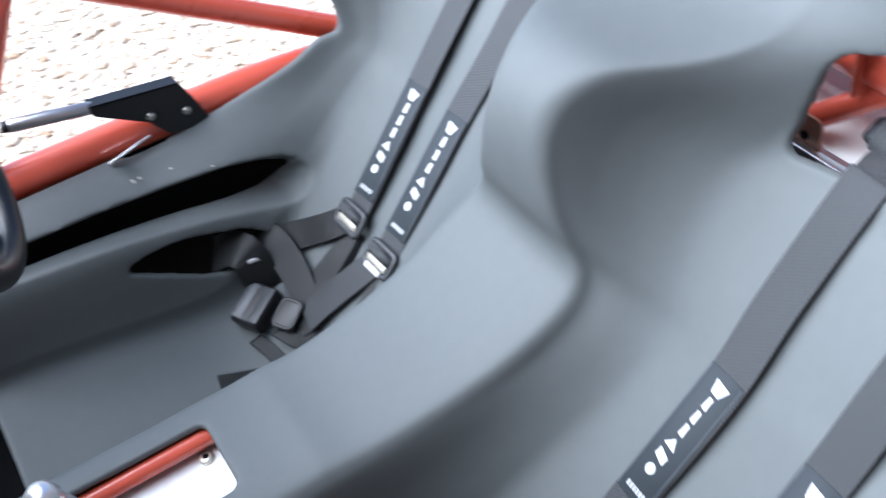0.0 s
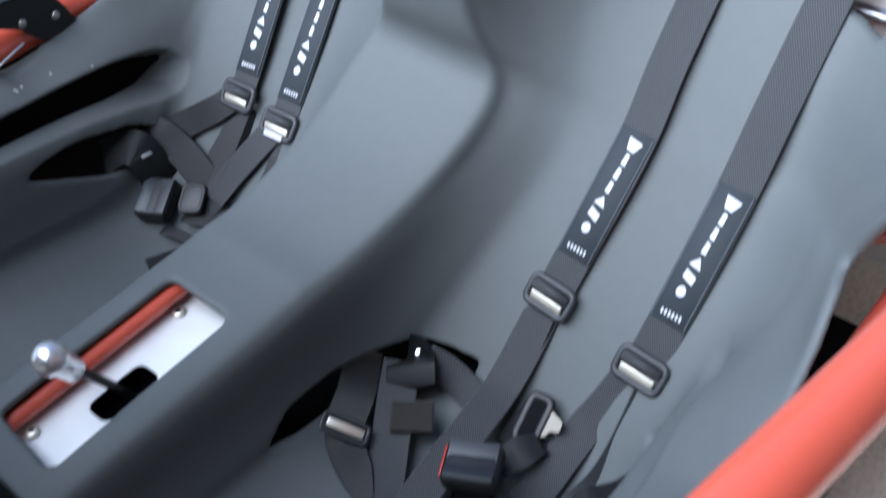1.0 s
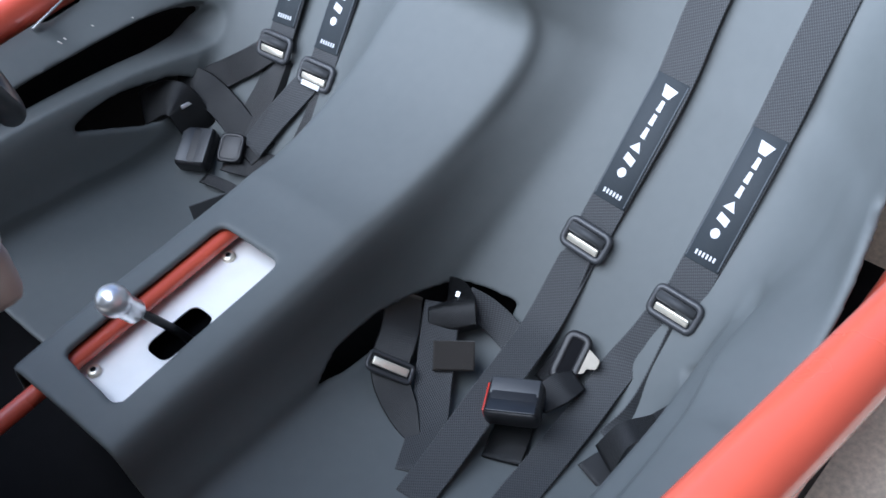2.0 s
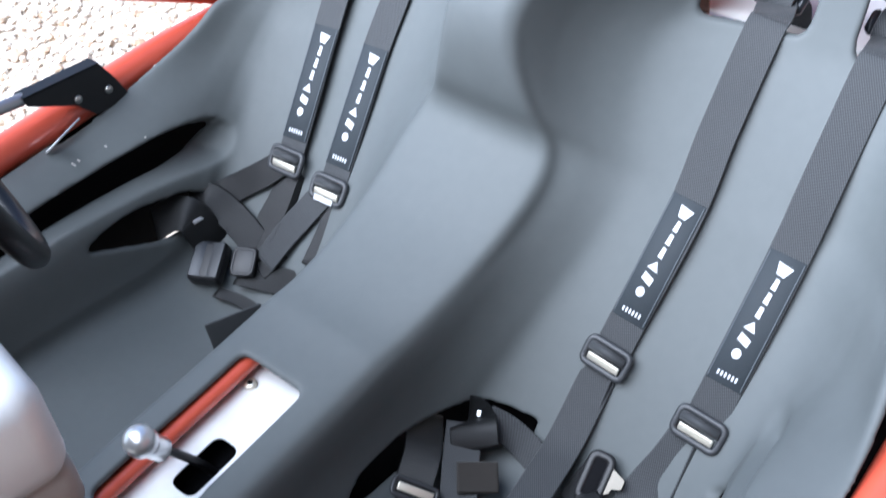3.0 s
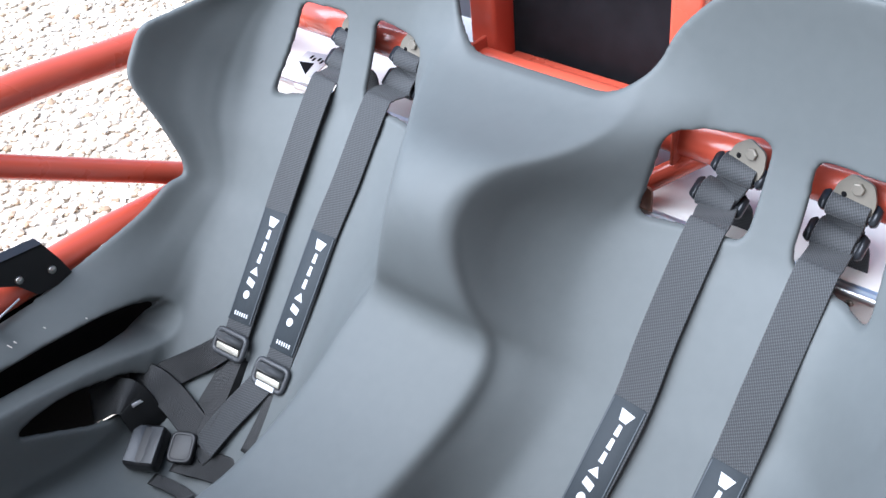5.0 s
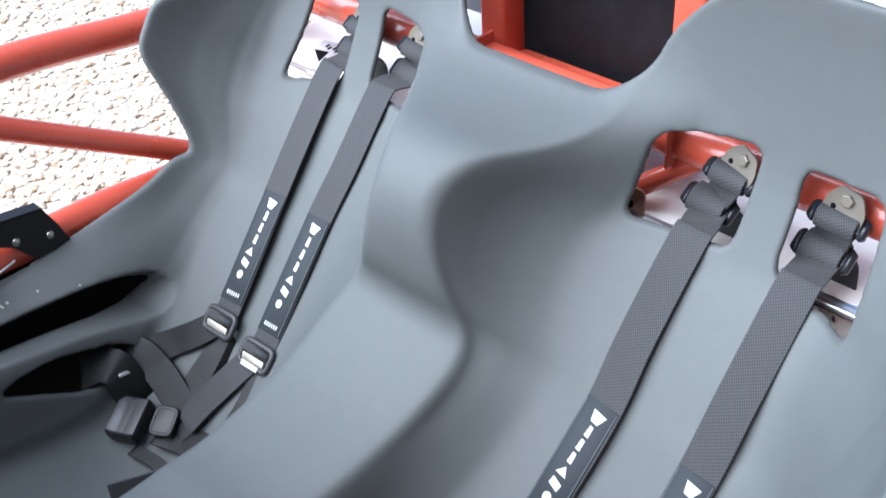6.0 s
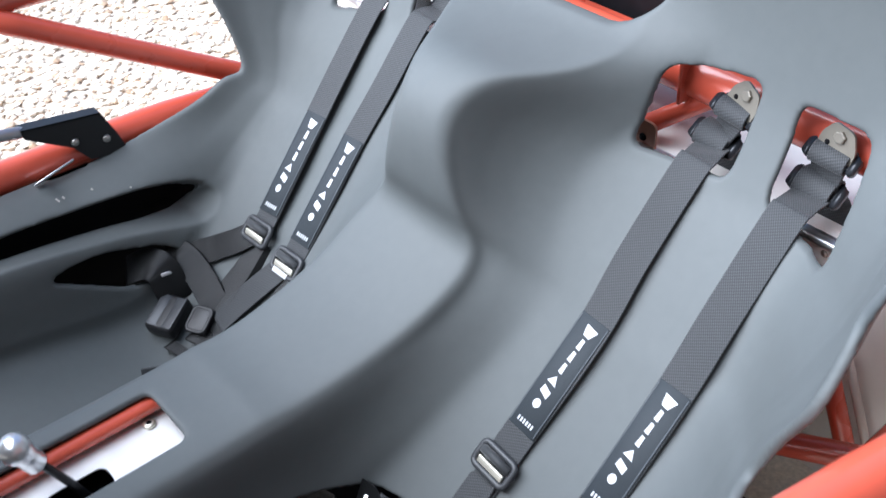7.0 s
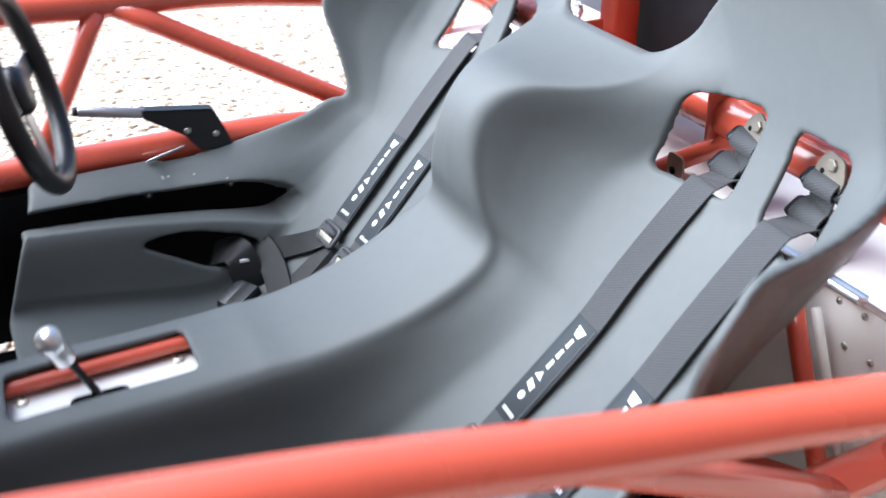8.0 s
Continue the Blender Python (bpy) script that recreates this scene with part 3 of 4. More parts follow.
def shoulder_strap(h, pts, width, label_span, slide, bracket, sticker=False):
    """Strap from the slot down the backrest to its adjuster, with label, and its end behind the slot."""
    lift = (0.008, 0.012, 0.0115, 0.0085, 0.007)
    c = [Vector(q) + BACK * f + Vector((0, -0.0027, 0)) for q, f in zip(pts, lift)]
    sl, br = Vector(slide), Vector(bracket)
    edge = c[0] + Vector((0.022, 0, 0.010))
    path = [sl + Vector((0.004, 0, -0.006)), (sl + edge) / 2 + Vector((0, 0, -0.002)), edge, *c]
    ups = [(-0.45, 0, 0.9), (-0.35, 0, 0.94), (-0.45, 0, 0.9)] + [BACK] * len(c)
    part("shoulder_strap", ribbon_bm(path, ups, width), WEB, h)
    a, b = (Vector(q) + Vector((0, -0.0027, 0)) for q in label_span)
    sewn_label(h, a + BACK * 0.0042, b + BACK * 0.0020, BACK, width * 0.93)
    adjuster(h, c[-1], c[-2] - c[-1], BACK, width * 1.18, sticker)
    # webbing wrapped round two flat bars behind the slot, one after the other, then the anchor plate
    up2 = Vector((-0.60, 0, 0.80))
    d = Vector((br.x - sl.x, 0.15 * (br.y - sl.y), br.z - sl.z)).normalized()
    d = (d - up2 * d.dot(up2)).normalized()
    far = sl + (br - sl) * 0.56
    for name, at, a, b, w in (("slide", sl, 0.0185, 0.0105, width), ("anchor_bar", far, 0.0150, 0.0090, width * 0.97)):
        m = seat_at(at + up2 * 0.004, d, up2)
        turn = [2 * math.pi * i / 20 for i in range(-4, 15)]
        oval = [m @ Vector((0, -a * math.cos(q) * (1 - 0.12 * math.sin(q)), b * math.sin(q))) for q in turn]
        out = [m.to_3x3() @ Vector((0, -math.cos(q) / a, math.sin(q) / b)) for q in turn]
        part("strap_loop", ribbon_bm(oval, out, w, 0.0028, 2), WEB, h)
        bar_ = part(name, box_bm((w * 1.42, a * 1.35, 0.0065), m @ pose(0, 0, -0.001), 0.003, 3), SLIDE, h, "black anodised flat bar")
        for s_ in (-1, 1):
            ear = rounded([(0.0, -a * 0.95), (0.0085, -a * 0.75), (0.0085, a * 0.55), (0.0, a * 0.85)], 0.004, 4)
            part("ear", prism_bm(ear, lambda u, v, z: m @ Vector((s_ * (w * 0.54 + u), v, z)), (-0.005, 0.0045)), SLIDE, bar_)
    part("anchor_strap", ribbon_bm([sl + d * 0.004 - up2 * 0.002, (sl + far) / 2 + up2 * 0.001, far + up2 * 0.001], [up2] * 3, width * 0.97, 0.003), WEB, h)
    m = seat_at(far + (br - far) * 0.5 + Vector((-0.004, 0, 0)), br - far, Vector((-0.80, 0, 0.60)))
    plate = rounded([(-0.025, -0.020), (0.025, -0.020), (0.025, 0.006), (0.014, 0.026), (-0.014, 0.026), (-0.025, 0.006)], 0.007)
    pl = part("anchor_plate", prism_bm(plate, lambda u, v, w: m @ Vector((u, v, w)), (-0.0015, 0.0015)), ZINC, h, "plain zinc steel anchor plate", False)
    part("bolt_head", tube_bm([m @ Vector((0, 0.013, 0.001)), m @ Vector((0, 0.013, 0.005)), m @ Vector((0, 0.013, 0.006))], [0.0080, 0.0080, 0.0065], 6), ZINC, pl, smooth=False)
    part("rivet", tube_bm([m @ Vector((-0.013, -0.002, 0.001)), m @ Vector((-0.013, -0.002, 0.003))], [0.0038, 0.0026], 12), DARK, pl)
    # webbing end hanging behind the slot
    part("strap_end", ribbon_bm([sl + Vector((0.012, -0.004, -0.006)), sl + Vector((0.030, -0.006, -0.030)), sl + Vector((0.028, -0.010, -0.075))], [(-1, 0, 0.5), (-1, 0, 0), (-1, 0, 0)], width), WEB, h)


def buckle(parent, p, along, up, red=False):
    m = seat_at(p, along, up)
    b = part("buckle", box_bm((0.068, 0.054, 0.028), m, 0.008, 4), BLACK, parent, "black plastic push buckle")
    part("button", box_bm((0.060, 0.024, 0.003), m @ pose(0, 0.013, 0.0133, 7), 0.0012), RINGS, b)
    part("face", box_bm((0.060, 0.022, 0.003), m @ pose(0, -0.012, 0.0133, -7), 0.0012), SLIDE, b)
    if red:
        part("release_edge", box_bm((0.004, 0.040, 0.018), m @ pose(-0.0335, 0, 0.0), 0.0015), REDPL, b, "red release button edge")
    return b


# passenger's harness, on the near seat
ph = thing("harness", "black four-point harness with sewn labels lying in the seat", "seat harness", (0.1, -0.31, 0.2), "harnesses")
shoulder_strap(ph, [(0.495, -0.254, 0.570), (0.406, -0.254, 0.478), (0.335, -0.256, 0.403), (0.225, -0.243, 0.293), (0.187, -0.239, 0.257)], 0.0505,
               ((0.346 - 0.003, -0.2552, 0.414 + 0.004), (0.226 - 0.003, -0.2432, 0.294 + 0.004)), (0.562, -0.242, 0.583), (0.572, -0.278, 0.662))
shoulder_strap(ph, [(0.492, -0.393, 0.568), (0.400, -0.393, 0.473), (0.330, -0.392, 0.398), (0.208, -0.385, 0.280), (0.168, -0.382, 0.243)], 0.0505,
               ((0.335 - 0.003, -0.392, 0.403 + 0.004), (0.212 - 0.003, -0.385, 0.284 + 0.004)), (0.563, -0.390, 0.582), (0.572, -0.404, 0.660))
# tails below the adjusters
part("strap_tail", ribbon_bm([(0.190, -0.238, 0.263), (0.140, -0.238, 0.222), (0.085, -0.240, 0.190), (0.026, -0.246, 0.186), (-0.050, -0.253, 0.186), (-0.130, -0.262, 0.184), (-0.20, -0.268, 0.182)],
                             [BACK, BACK, BEND, PAN, PAN, PAN, PAN], [0.0505, 0.0505, 0.050, 0.049, 0.048, 0.048, 0.048]), WEB, ph)
part("strap_tail", ribbon_bm([(0.176, -0.250, 0.247), (0.120, -0.250, 0.190), (0.065, -0.252, 0.160)], [(-0.5, 0.8, 0.4), (-0.5, 0.8, 0.5), (0, 0.8, 0.6)], 0.030), WEB, ph)
part("strap_tail", ribbon_bm([(0.170, -0.378, 0.250), (0.125, -0.365, 0.208), (0.084, -0.352, 0.178), (0.020, -0.350, 0.160), (-0.050, -0.353, 0.162), (-0.160, -0.362, 0.182)],
                             [BACK, BACK, BEND, PAN, PAN, PAN], 0.046), WEB, ph)
part("strap_tail", ribbon_bm([(0.160, -0.395, 0.236), (0.100, -0.397, 0.185), (0.050, -0.398, 0.166), (0.01, -0.392, 0.160)], [(-0.5, -0.8, 0.5), (-0.5, -0.8, 0.5), (0, -0.7, 0.7), (0, -0.3, 1)], 0.026), WEB, ph)
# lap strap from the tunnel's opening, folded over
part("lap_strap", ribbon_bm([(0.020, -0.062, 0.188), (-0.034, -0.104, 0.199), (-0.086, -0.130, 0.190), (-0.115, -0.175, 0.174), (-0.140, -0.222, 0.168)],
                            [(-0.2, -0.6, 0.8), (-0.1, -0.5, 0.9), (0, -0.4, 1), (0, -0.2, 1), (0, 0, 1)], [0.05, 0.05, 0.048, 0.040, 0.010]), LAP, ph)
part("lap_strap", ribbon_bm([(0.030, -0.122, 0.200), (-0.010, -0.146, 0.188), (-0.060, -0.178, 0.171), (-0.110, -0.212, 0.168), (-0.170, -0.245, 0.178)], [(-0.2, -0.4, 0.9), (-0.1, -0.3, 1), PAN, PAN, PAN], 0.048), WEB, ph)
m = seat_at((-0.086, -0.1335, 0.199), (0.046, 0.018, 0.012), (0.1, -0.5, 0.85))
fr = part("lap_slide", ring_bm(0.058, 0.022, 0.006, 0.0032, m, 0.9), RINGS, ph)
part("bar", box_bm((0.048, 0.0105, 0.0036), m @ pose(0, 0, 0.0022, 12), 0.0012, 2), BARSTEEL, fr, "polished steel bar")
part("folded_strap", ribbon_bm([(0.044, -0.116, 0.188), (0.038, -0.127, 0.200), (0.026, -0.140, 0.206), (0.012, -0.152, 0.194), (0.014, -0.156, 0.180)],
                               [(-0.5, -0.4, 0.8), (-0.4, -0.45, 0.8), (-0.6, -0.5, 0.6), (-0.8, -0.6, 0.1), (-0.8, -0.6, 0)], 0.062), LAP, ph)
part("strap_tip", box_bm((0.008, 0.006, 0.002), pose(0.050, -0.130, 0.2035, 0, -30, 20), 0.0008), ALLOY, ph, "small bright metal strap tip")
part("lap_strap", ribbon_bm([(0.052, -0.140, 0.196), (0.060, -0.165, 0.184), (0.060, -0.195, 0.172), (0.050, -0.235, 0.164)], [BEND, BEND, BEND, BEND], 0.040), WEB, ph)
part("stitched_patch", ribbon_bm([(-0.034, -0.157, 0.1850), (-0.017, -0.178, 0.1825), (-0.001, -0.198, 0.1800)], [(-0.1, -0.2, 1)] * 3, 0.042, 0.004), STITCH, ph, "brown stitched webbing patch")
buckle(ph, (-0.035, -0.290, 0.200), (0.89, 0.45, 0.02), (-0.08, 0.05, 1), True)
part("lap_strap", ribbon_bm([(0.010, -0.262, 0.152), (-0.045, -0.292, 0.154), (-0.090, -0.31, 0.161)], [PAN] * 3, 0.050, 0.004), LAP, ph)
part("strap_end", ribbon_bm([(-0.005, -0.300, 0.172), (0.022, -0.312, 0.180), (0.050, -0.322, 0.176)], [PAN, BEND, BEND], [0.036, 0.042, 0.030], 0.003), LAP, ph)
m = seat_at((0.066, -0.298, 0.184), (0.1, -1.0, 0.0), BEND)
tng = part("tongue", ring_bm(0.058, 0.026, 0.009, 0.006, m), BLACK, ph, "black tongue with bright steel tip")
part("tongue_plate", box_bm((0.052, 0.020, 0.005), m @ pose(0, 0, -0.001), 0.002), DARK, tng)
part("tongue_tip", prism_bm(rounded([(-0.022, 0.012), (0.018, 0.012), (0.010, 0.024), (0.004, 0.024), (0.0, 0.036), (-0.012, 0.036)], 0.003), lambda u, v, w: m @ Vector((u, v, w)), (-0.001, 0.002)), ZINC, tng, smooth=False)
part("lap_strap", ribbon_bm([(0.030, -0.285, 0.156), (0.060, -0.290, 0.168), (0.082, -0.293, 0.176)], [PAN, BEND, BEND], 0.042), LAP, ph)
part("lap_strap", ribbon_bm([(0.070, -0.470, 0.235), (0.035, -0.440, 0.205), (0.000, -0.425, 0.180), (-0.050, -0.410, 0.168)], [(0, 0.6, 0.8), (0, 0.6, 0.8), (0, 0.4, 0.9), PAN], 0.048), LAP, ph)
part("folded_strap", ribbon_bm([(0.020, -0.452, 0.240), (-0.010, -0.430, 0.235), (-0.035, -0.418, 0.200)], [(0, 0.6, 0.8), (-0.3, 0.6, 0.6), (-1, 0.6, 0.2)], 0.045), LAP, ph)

# driver's harness, on the far seat
dh = thing("harness", "black four-point harness with sewn labels lying in the seat", "seat harness", (0.1, 0.31, 0.2), "harnesses")
shoulder_strap(dh, [(0.496, 0.386, 0.577), (0.411, 0.377, 0.487), (0.355, 0.373, 0.426), (0.240, 0.358, 0.312), (0.214, 0.356, 0.285)], 0.0505,
               ((0.363 - 0.003, 0.374, 0.434 + 0.004), (0.238 - 0.003, 0.359, 0.310 + 0.004)), (0.558, 0.388, 0.592), (0.572, 0.368, 0.660))
shoulder_strap(dh, [(0.498, 0.277, 0.578), (0.420, 0.272, 0.494), (0.356, 0.274, 0.425), (0.240, 0.265, 0.308), (0.208, 0.263, 0.277)], 0.0505,
               ((0.363 - 0.003, 0.2745, 0.433 + 0.004), (0.234 - 0.003, 0.2655, 0.302 + 0.004)), (0.558, 0.268, 0.592), (0.572, 0.250, 0.660), True)
part("strap_tail", ribbon_bm([(0.212, 0.358, 0.292), (0.180, 0.382, 0.274), (0.152, 0.412, 0.256), (0.122, 0.432, 0.244), (0.112, 0.420, 0.224)],
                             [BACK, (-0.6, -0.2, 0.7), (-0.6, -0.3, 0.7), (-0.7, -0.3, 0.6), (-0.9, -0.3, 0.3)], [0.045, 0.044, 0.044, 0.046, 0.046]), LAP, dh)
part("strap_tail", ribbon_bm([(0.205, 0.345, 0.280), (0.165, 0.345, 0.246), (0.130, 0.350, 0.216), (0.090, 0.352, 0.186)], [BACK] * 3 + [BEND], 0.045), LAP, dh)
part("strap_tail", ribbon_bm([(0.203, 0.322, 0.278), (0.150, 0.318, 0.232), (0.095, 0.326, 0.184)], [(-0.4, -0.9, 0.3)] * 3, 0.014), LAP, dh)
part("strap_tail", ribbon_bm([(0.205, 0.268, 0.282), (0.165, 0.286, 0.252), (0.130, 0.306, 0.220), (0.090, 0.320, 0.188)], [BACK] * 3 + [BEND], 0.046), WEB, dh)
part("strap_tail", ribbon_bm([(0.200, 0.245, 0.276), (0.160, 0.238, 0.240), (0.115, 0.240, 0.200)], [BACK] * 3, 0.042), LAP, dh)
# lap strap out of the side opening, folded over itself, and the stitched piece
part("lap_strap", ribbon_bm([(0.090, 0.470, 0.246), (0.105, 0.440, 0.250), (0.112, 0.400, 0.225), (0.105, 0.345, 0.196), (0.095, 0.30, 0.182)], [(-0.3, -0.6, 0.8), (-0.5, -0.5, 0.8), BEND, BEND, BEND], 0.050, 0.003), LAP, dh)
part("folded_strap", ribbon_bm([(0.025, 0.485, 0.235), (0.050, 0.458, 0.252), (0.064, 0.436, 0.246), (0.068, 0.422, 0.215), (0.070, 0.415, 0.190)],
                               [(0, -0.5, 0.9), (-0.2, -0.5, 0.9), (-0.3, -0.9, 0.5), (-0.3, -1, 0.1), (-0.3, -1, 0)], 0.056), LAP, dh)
part("strap_tip", box_bm((0.020, 0.006, 0.003), pose(0.070, 0.429, 0.2385, 60, 0, -8), 0.001), ALLOY, dh, "small bright metal strap tip")
buckle(dh, (0.044, 0.398, 0.182), (0.45, -0.88, 0.0), (-0.2, -0.25, 0.95))
m = seat_at((0.074, 0.348, 0.186), (0.45, -0.88, 0), (-0.35, -0.2, 0.9))
tng = part("tongue", box_bm((0.046, 0.040, 0.012), m, 0.005), BLACK, dh)
part("tongue_rim", ring_bm(0.042, 0.034, 0.010, 0.003, m @ pose(0, 0, 0.005)), BLACK, tng)
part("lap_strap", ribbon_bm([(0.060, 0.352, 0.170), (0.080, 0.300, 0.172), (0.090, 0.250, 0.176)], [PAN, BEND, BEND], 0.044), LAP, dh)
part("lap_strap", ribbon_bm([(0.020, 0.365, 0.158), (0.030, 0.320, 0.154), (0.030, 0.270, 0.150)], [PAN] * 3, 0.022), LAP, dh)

part("strap_end", box_bm((0.085, 0.004, 0.060), pose(-0.026, 0.256, 0.186, -14, 0, -27), 0.0015), WEB, dh)

# ---- gear lever ----
gear = thing("gear_lever", "polished alloy gear knob on a black stick above an aluminium plate", "gear lever", (-0.2, 0.08, 0.3))
bm = bmesh.new()
outer = rounded([(-0.375, -0.024), (-0.375, 0.100), (-0.03, 0.100), (-0.03, -0.024)], 0.01)
gate = rounded([(-0.285, 0.022), (-0.285, 0.061), (-0.205, 0.061), (-0.205, 0.022)], 0.014)
for z in (0.301, 0.303):
    vo, vi = [bm.verts.new((p.x, p.y, z)) for p in outer], [bm.verts.new((p.x, p.y, z)) for p in gate]
    edges = [bm.edges.new((r[i], r[(i + 1) % len(r)])) for r in (vo, vi) for i in range(len(r))]
    bmesh.ops.triangle_fill(bm, use_beauty=True, edges=edges)
    rim = (vo, vi) if z == 0.301 else rim + (vo, vi)
for lo, hi in ((rim[0], rim[2]), (rim[1], rim[3])):
    for i in range(len(lo)):
        j = (i + 1) % len(lo)
        bm.faces.new((lo[i], lo[j], hi[j], hi[i]))
plate = part("gear_plate", bm, material("bare_plate_aluminium", (0.80, 0.80, 0.79), 0.45, 0.15, vary=0.06), gear, "bare aluminium plate with a rounded gate", False)
stick = [(-0.228, 0.042, 0.25), (-0.244, 0.047, 0.300), (-0.263, 0.052, 0.343), (-0.277, 0.0545, 0.370)]
part("stick", tube_bm(spline(stick, 5), 0.0055, 12), BLACK, gear)
ax = Vector((-0.40, -0.02, 0.92)).normalized()
k0 = Vector((-0.276, 0.0545, 0.366))
prof = [(0.0, 0.0090), (0.001, 0.0130), (0.003, 0.0145), (0.024, 0.0148), (0.0275, 0.0150), (0.031, 0.0165), (0.036, 0.0183), (0.043, 0.0190), (0.050, 0.0182), (0.056, 0.0150), (0.060, 0.0098), (0.0620, 0.0004)]
part("knob", tube_bm([k0 + ax * a for a, r in prof], [r for a, r in prof], 32), KNOB, gear, "satin alloy gear knob")
for x, y in ((-0.343, 0.080), (-0.130, 0.082)):
    sc = part("screw", tube_bm([(x, y, 0.303), (x, y, 0.3075), (x, y, 0.309)], [0.0085, 0.0085, 0.0065], 18), BARSTEEL, gear)
    part("socket", tube_bm([(x, y, 0.3088), (x, y, 0.3094)], [0.004, 0.004], 6), DARK, sc, smooth=False)
part("shroud", box_bm((0.30, 0.20, 0.05), pose(-0.2, 0.04, 0.24), 0.004), DARK, gear)

# ---- handbrake on the far lower rail ----
hb = thing("handbrake", "black steel handbrake bracket with a silver grip on the chassis rail", "handbrake", (0.04, 0.57, 0.42))
plate2 = [(-0.046, 0.499), (-0.046, 0.484), (0.022, 0.440), (0.045, 0.408), (0.108, 0.400), (0.095, 0.440), (0.078, 0.480)]
part("bracket", prism_bm(rounded(plate2, 0.004), lambda u, v, w: (u, w, v), (0.560, 0.563)), BLACK, hb, smooth=False)
part("bracket", prism_bm(rounded(plate2, 0.004), lambda u, v, w: (u, w, v), (0.580, 0.583)), BLACK, hb, smooth=False)
part("bracket_fold", prism_bm([(-0.046, 0.497), (0.078, 0.478), (0.078, 0.481), (-0.046, 0.500)], lambda u, v, w: (u, w, v), (0.560, 0.583)), BLACK, hb, smooth=False)
for x, z in ((0.077, 0.434), (0.027, 0.449)):
    part("bolt_head", tube_bm([(x, 0.5605, z), (x, 0.556, z)], [0.0065, 0.0055], 16), STEEL, hb)
part("grip", tube_bm([(-0.040, 0.5715, 0.491), (-0.046, 0.5715, 0.492), (-0.148, 0.5715, 0.514), (-0.151, 0.5715, 0.5145)], [0.008, 0.0095, 0.0095, 0.007], 18), GREYMET, hb, "silver tubular grip")
part("end_cap", tube_bm([(-0.150, 0.5715, 0.5143), (-0.158, 0.5715, 0.516)], [0.0085, 0.0075], 16), BLACK, hb)
part("zinc_strip", box_bm((0.070, 0.003, 0.012), pose(-0.018, 0.557, 0.414, 50, -11.5, 3), 0.001), ALLOY, hb, "bright zinc strip")
part("clip", box_bm((0.022, 0.012, 0.006), pose(0.176, 0.566, 0.411, 30), 0.002), STEEL, hb, "bright zinc clip")

# ---- steering wheel in front of the far seat ----
sw = thing("steering_wheel", "small black sports steering wheel in front of the far seat", "steering wheel", (-0.27, 0.325, 0.64))
wc, wn2 = Vector((-0.238, 0.330, 0.652)), Vector((0.95, -0.23, 0.21)).normalized()
wx = Vector((0, 0, 1)).cross(wn2).normalized()
wy = wn2.cross(wx)
rim = [wc + 0.142 * (math.cos(a) * wx + math.sin(a) * wy) for a in (2 * math.pi * i / 72 for i in range(73))]
part("rim", tube_bm(rim, 0.0155, 16, caps=False), BLACK, sw, "black grained rim")
for a in (0.0, math.pi, -math.pi / 2):
    q = math.cos(a) * wx + math.sin(a) * wy
    t = wn2.cross(q)
    bm = prism_bm(rounded([(0.03, -0.022), (0.138, -0.014), (0.138, 0.014), (0.03, 0.022)], 0.004), lambda u, v, w: wc + u * q + v * t + (w - 0.012) * wn2, (-0.002, 0.002))
    part("spoke", bm, GREYMET, sw, "satin alloy spoke", False)
part("hub", tube_bm([wc - 0.03 * wn2, wc - 0.006 * wn2, wc + 0.004 * wn2], [0.036, 0.036, 0.03], 28), BLACK, sw)
part("column", tube_bm([wc - 0.36 * wn2 + Vector((0, 0, 0.03)), wc - 0.03 * wn2], 0.018, 16), BLACK, sw)

# ---- silver pod over the near footwell ----
pod = thing("dash_pod", "silver rounded instrument pod over the footwell", "instrument pod", (-0.49, -0.2, 0.8))
part("pod_shell", box_bm((0.135, 0.12, 0.085), pose(-0.488, -0.192, 0.865, 0, 4, -8), 0.020, 5), material("silver_pod_paint", (0.66, 0.66, 0.66), 0.35, 0.15, vary=0.05), pod)
# brownish reflections on the pod's lower half, put into the base colour
part("pod_base", box_bm((0.125, 0.11, 0.050), pose(-0.488, -0.192, 0.810, 0, 4, -8), 0.012, 3), material("brown_reflection", (0.30, 0.27, 0.25), 0.35, vary=0.15), pod, "lower shell, coloured brown for its reflections")

# ---- behind the seats ----
tank = thing("fuel_tank", "pale riveted aluminium tank panel behind the seats", "fuel tank", (0.75, 0, 0.2))
part("tank_body", box_bm((0.45, 1.30, 0.37), pose(0.785, 0, 0.340), 0.008), TANK_W, tank)
part("front_panel", box_bm((0.004, 1.24, 0.36), pose(0.552, 0, 0.342), 0.001), TANK_W, tank, "pale riveted front panel")
part("top_edge", tube_bm([(0.551, -0.62, 0.523), (0.551, 0.62, 0.523)], 0.004, 10), ALLOY, tank)
for y0, z0 in ((-0.462, 0.508), (-0.442, 0.456)):
    for i in range(12):
        y = y0 + 0.040 * (i - 4)
        part("rivet", tube_bm([(0.5505, y, z0), (0.5475, y, z0)], [0.0055, 0.003], 12), STEEL, tank)
part("sealing_strip", tube_bm([(0.525, -0.452, 0.50), (0.525, -0.617, 0.12)], 0.006, 8), TRIM, tank)
part("flange", box_bm((0.018, 1.0, 0.010), pose(0.545, 0, 0.528, 0, 20), 0.003), ALLOY, tank, "bright folded flange")
part("flange_leg", box_bm((0.07, 0.98, 0.004), pose(0.578, 0, 0.520, 0, 12), 0.001), ALLOY, tank)
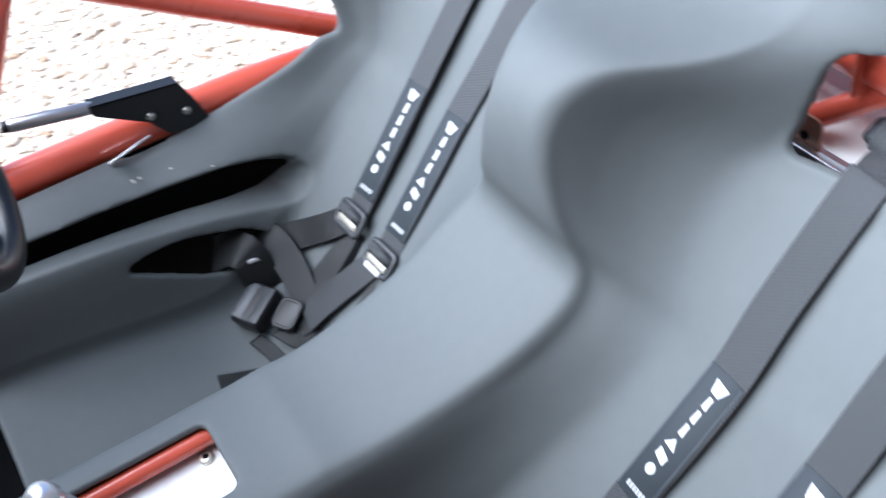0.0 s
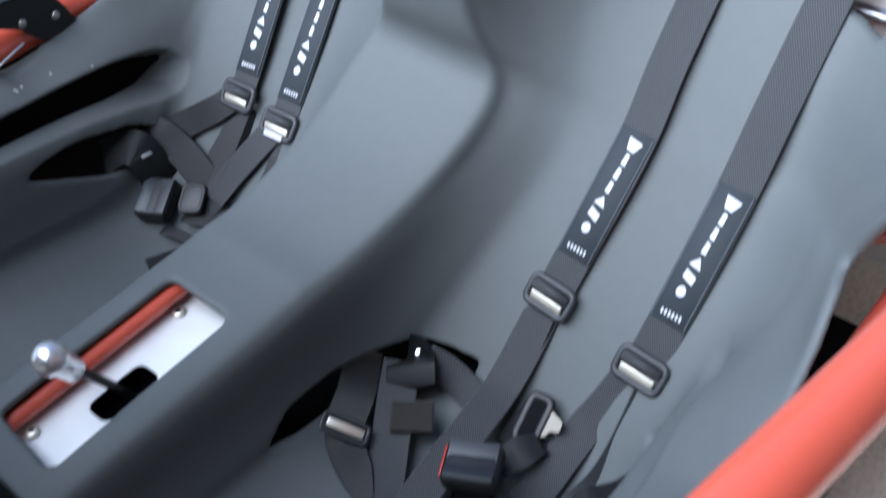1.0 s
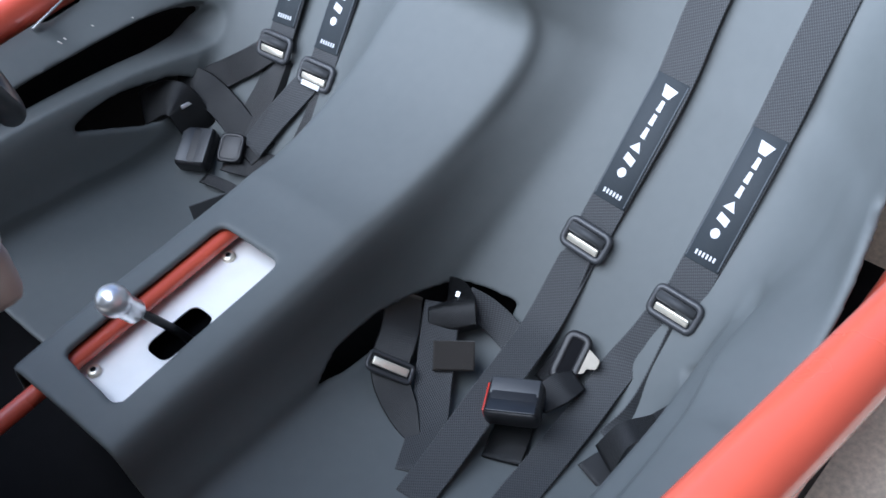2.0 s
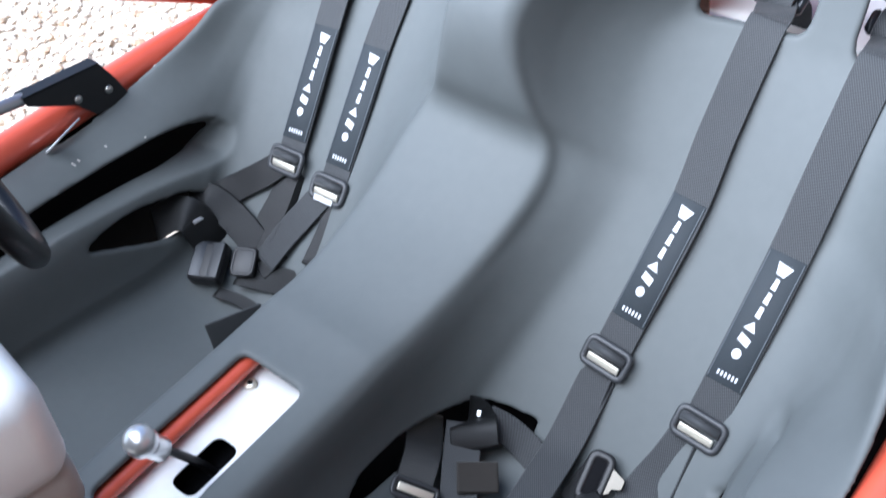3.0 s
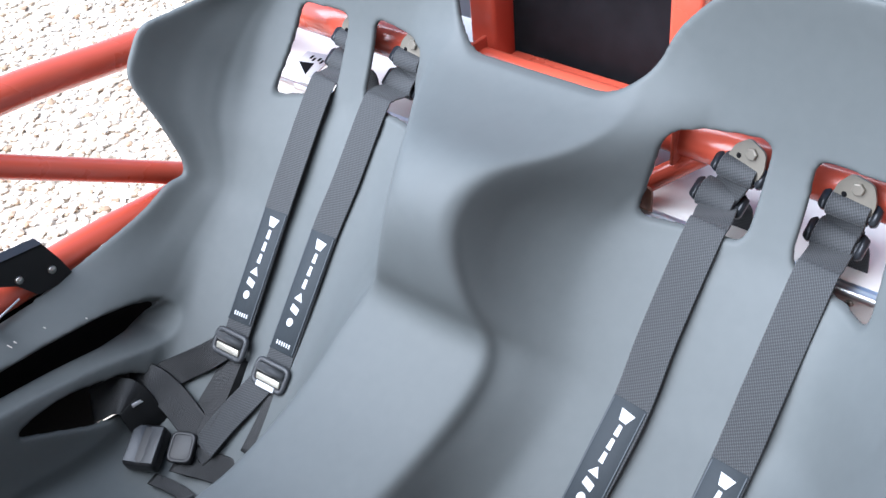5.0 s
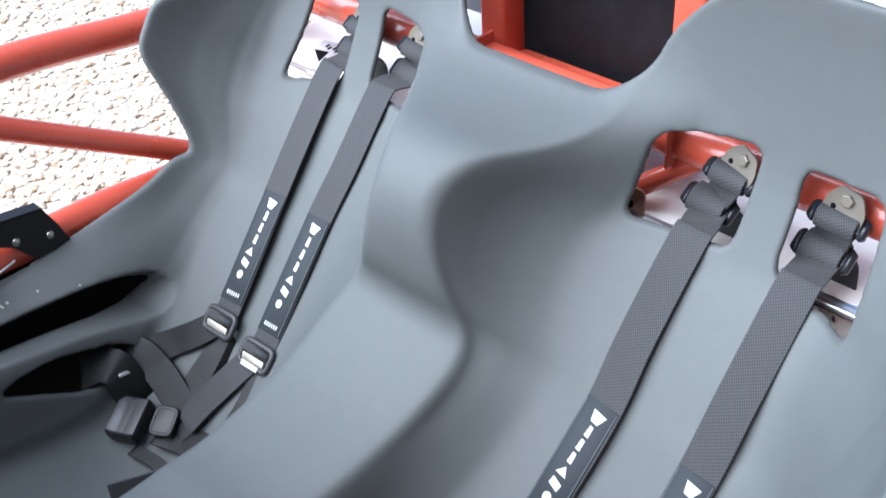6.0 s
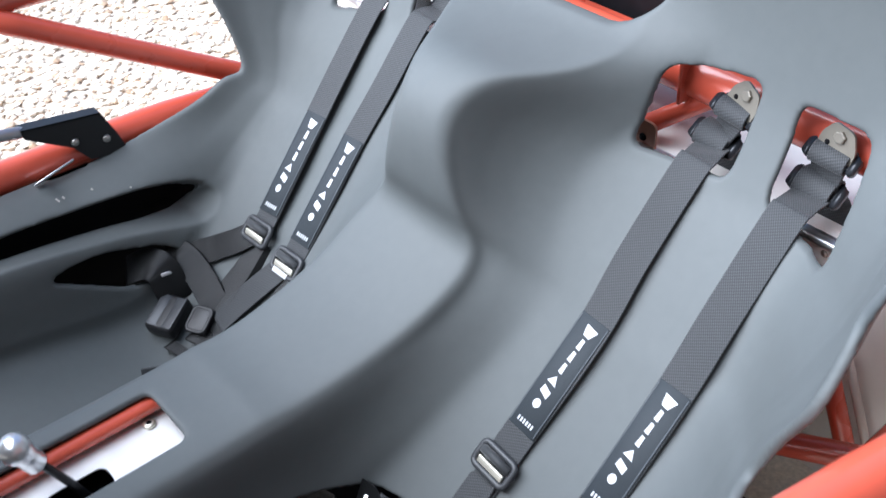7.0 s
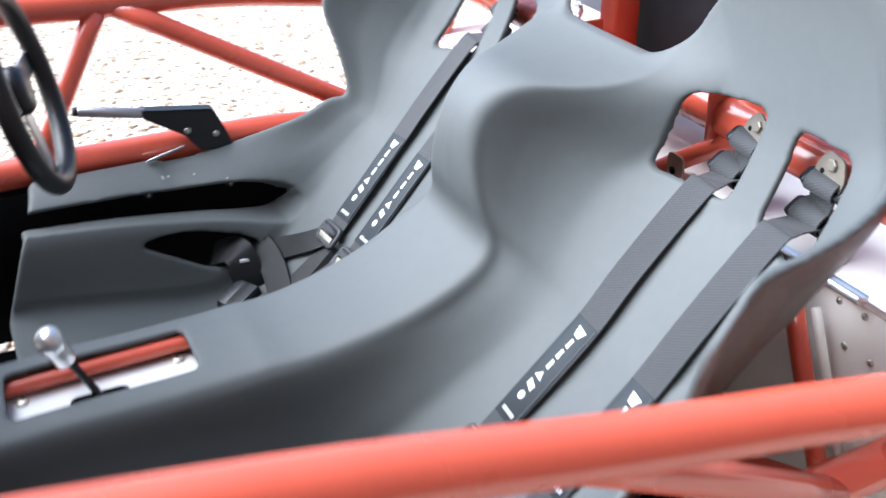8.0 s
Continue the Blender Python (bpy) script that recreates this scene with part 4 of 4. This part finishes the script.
tag = part("printed_sticker", box_bm((0.075, 0.055, 0.001), pose(0.607, 0.535, 0.5262, 0, 0, 12), 0.0003, 1), WHITE, tank, "white printed sticker with dark shapes")
part("dark_shape", prism_bm([(0.578, 0.515), (0.612, 0.528), (0.604, 0.556)], lambda u, v, w: (u, v, w), (0.5266, 0.5274)), DARK, tag, smooth=False)
for i in range(4):
    part("dark_shape", box_bm((0.010, 0.004, 0.0008), pose(0.622 + 0.004 * (i % 2), 0.520 + 0.009 * i, 0.5272, 0, 0, 12)), DARK, tag, smooth=False)
box = thing("rear_box", "gloss black panelled box inside the red frame", "engine cover", (0.74, 0.03, 0.6))
part("panel", box_bm((0.02, 0.36, 0.46), pose(0.722, 0.034, 0.80), 0.004), SMOKED, box)
part("lid_edge", box_bm((0.05, 0.20, 0.018), pose(0.700, 0.03, 0.800), 0.007), SMOKED, box)
part("lid_trim", tube_bm(spline([(0.674, 0.12, 0.790), (0.670, 0.03, 0.787), (0.674, -0.06, 0.790)], 5), 0.003, 8), CHROME, box, "thin bright trim")
side = thing("side_panel", "blue grey painted panel beside the red frame", "body panel", (0.72, 0.4, 0.7))
part("panel", box_bm((0.012, 0.40, 0.36), pose(0.735, 0.43, 0.80), 0.004), material("blue_grey_panel", (0.16, 0.19, 0.23), 0.35, vary=0.08), side)
hook = thing("eye_hook", "bright steel eye hook behind the seat", "hook", (0.65, 0.279, 0.62))
ring = [Vector((0.654, 0.279, 0.648)) + 0.013 * Vector((0.3 * math.cos(a), math.cos(a), math.sin(a))) for a in (0.4 + 5.2 * i / 24 for i in range(25))]
part("hook_bend", tube_bm(ring, 0.004, 10), CHROME, hook)
part("shank", tube_bm([(0.654, 0.275, 0.638), (0.654, 0.272, 0.60)], 0.004, 10), CHROME, hook)
tab = thing("bracket_tab", "small brown steel tab with a hole", "bracket", (0.55, -0.15, 0.52))
part("tab", prism_bm(rounded([(-0.152, 0.518), (-0.152, 0.566), (-0.118, 0.566), (-0.118, 0.518)], 0.010), lambda u, v, w: (w, u, v), (0.553, 0.557)), material("brown_primer", (0.36, 0.17, 0.11), 0.5), tab, smooth=False)
part("bolt_hole", tube_bm([(0.5525, -0.132, 0.541), (0.5505, -0.132, 0.541)], 0.0055, 12), DARK, tab)

# pale chips in the edge above the far pocket, and two screws at the back of it
for x, y, z, w in ((-0.024, 0.529, 0.3835, 0.005), (-0.034, 0.5275, 0.3840, 0.008), (0.020, 0.522, 0.3815, 0.004), (0.073, 0.499, 0.3715, 0.003)):
    part("chip", box_bm((0.0022, w, 0.0012), pose(x, y, z, 31, 0, 24), 0.0004, 1), TRIM, seat, "pale chip in the grey surface")
for x, z in ((0.096, 0.322), (-0.055, 0.333)):
    sc = part("screw", tube_bm([(x, 0.5815, z), (x, 0.577, z), (x, 0.576, z)], [0.0075, 0.0070, 0.0050], 16), BLACK, tray, "black screw in the pocket")
    part("socket", tube_bm([(x, 0.5762, z), (x, 0.5756, z)], 0.0032, 6), STEEL, sc)


# ---- gravel stones ----
def gravel():
    rng = np.random.default_rng(5)
    base = bmesh.new()
    bmesh.ops.create_icosphere(base, subdivisions=1, radius=1)
    bv = np.array([v.co for v in base.verts])
    bf = np.array([[v.index for v in f.verts] for f in base.faces])
    base.free()
    n = 42000
    x, y = rng.uniform(-0.9, 2.6, n), 0.72 + 3.2 * rng.uniform(0, 1, n) ** 1.25
    size = rng.uniform(0.006, 0.0135, n)
    ang = rng.uniform(0, 2 * math.pi, n)
    sx, sy, sz = (rng.uniform(0.75, 1.35, n) for _ in range(3))
    vv = bv[None] * (1 + rng.uniform(-0.22, 0.22, (n, len(bv), 1)))
    vx, vy, vz = vv[..., 0] * (sx * size)[:, None], vv[..., 1] * (sy * size)[:, None], vv[..., 2] * (sz * size * 0.5)[:, None]
    c, s = np.cos(ang)[:, None], np.sin(ang)[:, None]
    lift = rng.uniform(0.0, 0.008, n)[:, None]
    vs = np.stack([vx * c - vy * s + x[:, None], vx * s + vy * c + y[:, None], vz + lift], 2).reshape(-1, 3)
    fs = (bf[None] + (np.arange(n) * len(bv))[:, None, None]).reshape(-1, 3)
    me = bpy.data.meshes.new("gravel_stones")
    me.from_pydata(vs.tolist(), [], fs.tolist())
    m = material("gravel_stone", (0.5, 0.4, 0.3), 0.9, vary=0.2, scale=150, bump=0.2)
    t = m.node_tree
    geo, ramp = t.nodes.new("ShaderNodeNewGeometry"), t.nodes.new("ShaderNodeValToRGB")
    stops = ((0.0, (0.32, 0.21, 0.13)), (0.10, (0.50, 0.39, 0.28)), (0.26, (0.63, 0.54, 0.43)), (0.75, (0.72, 0.66, 0.57)), (1.0, (0.58, 0.52, 0.45)))
    while len(ramp.color_ramp.elements) < len(stops):
        ramp.color_ramp.elements.new(0.5)
    for e, (p, col) in zip(ramp.color_ramp.elements, stops):
        e.position, e.color = p, (*col, 1)
    t.links.new(geo.outputs["Random Per Island"], ramp.inputs["Fac"])
    t.links.new(ramp.outputs["Color"], t.nodes["Principled BSDF"].inputs["Base Color"])
    me.materials.append(m)
    tagged(new("gravel", me), "cream and tan pea gravel stones beside the car", "gravel", kind="stuff")


gravel()
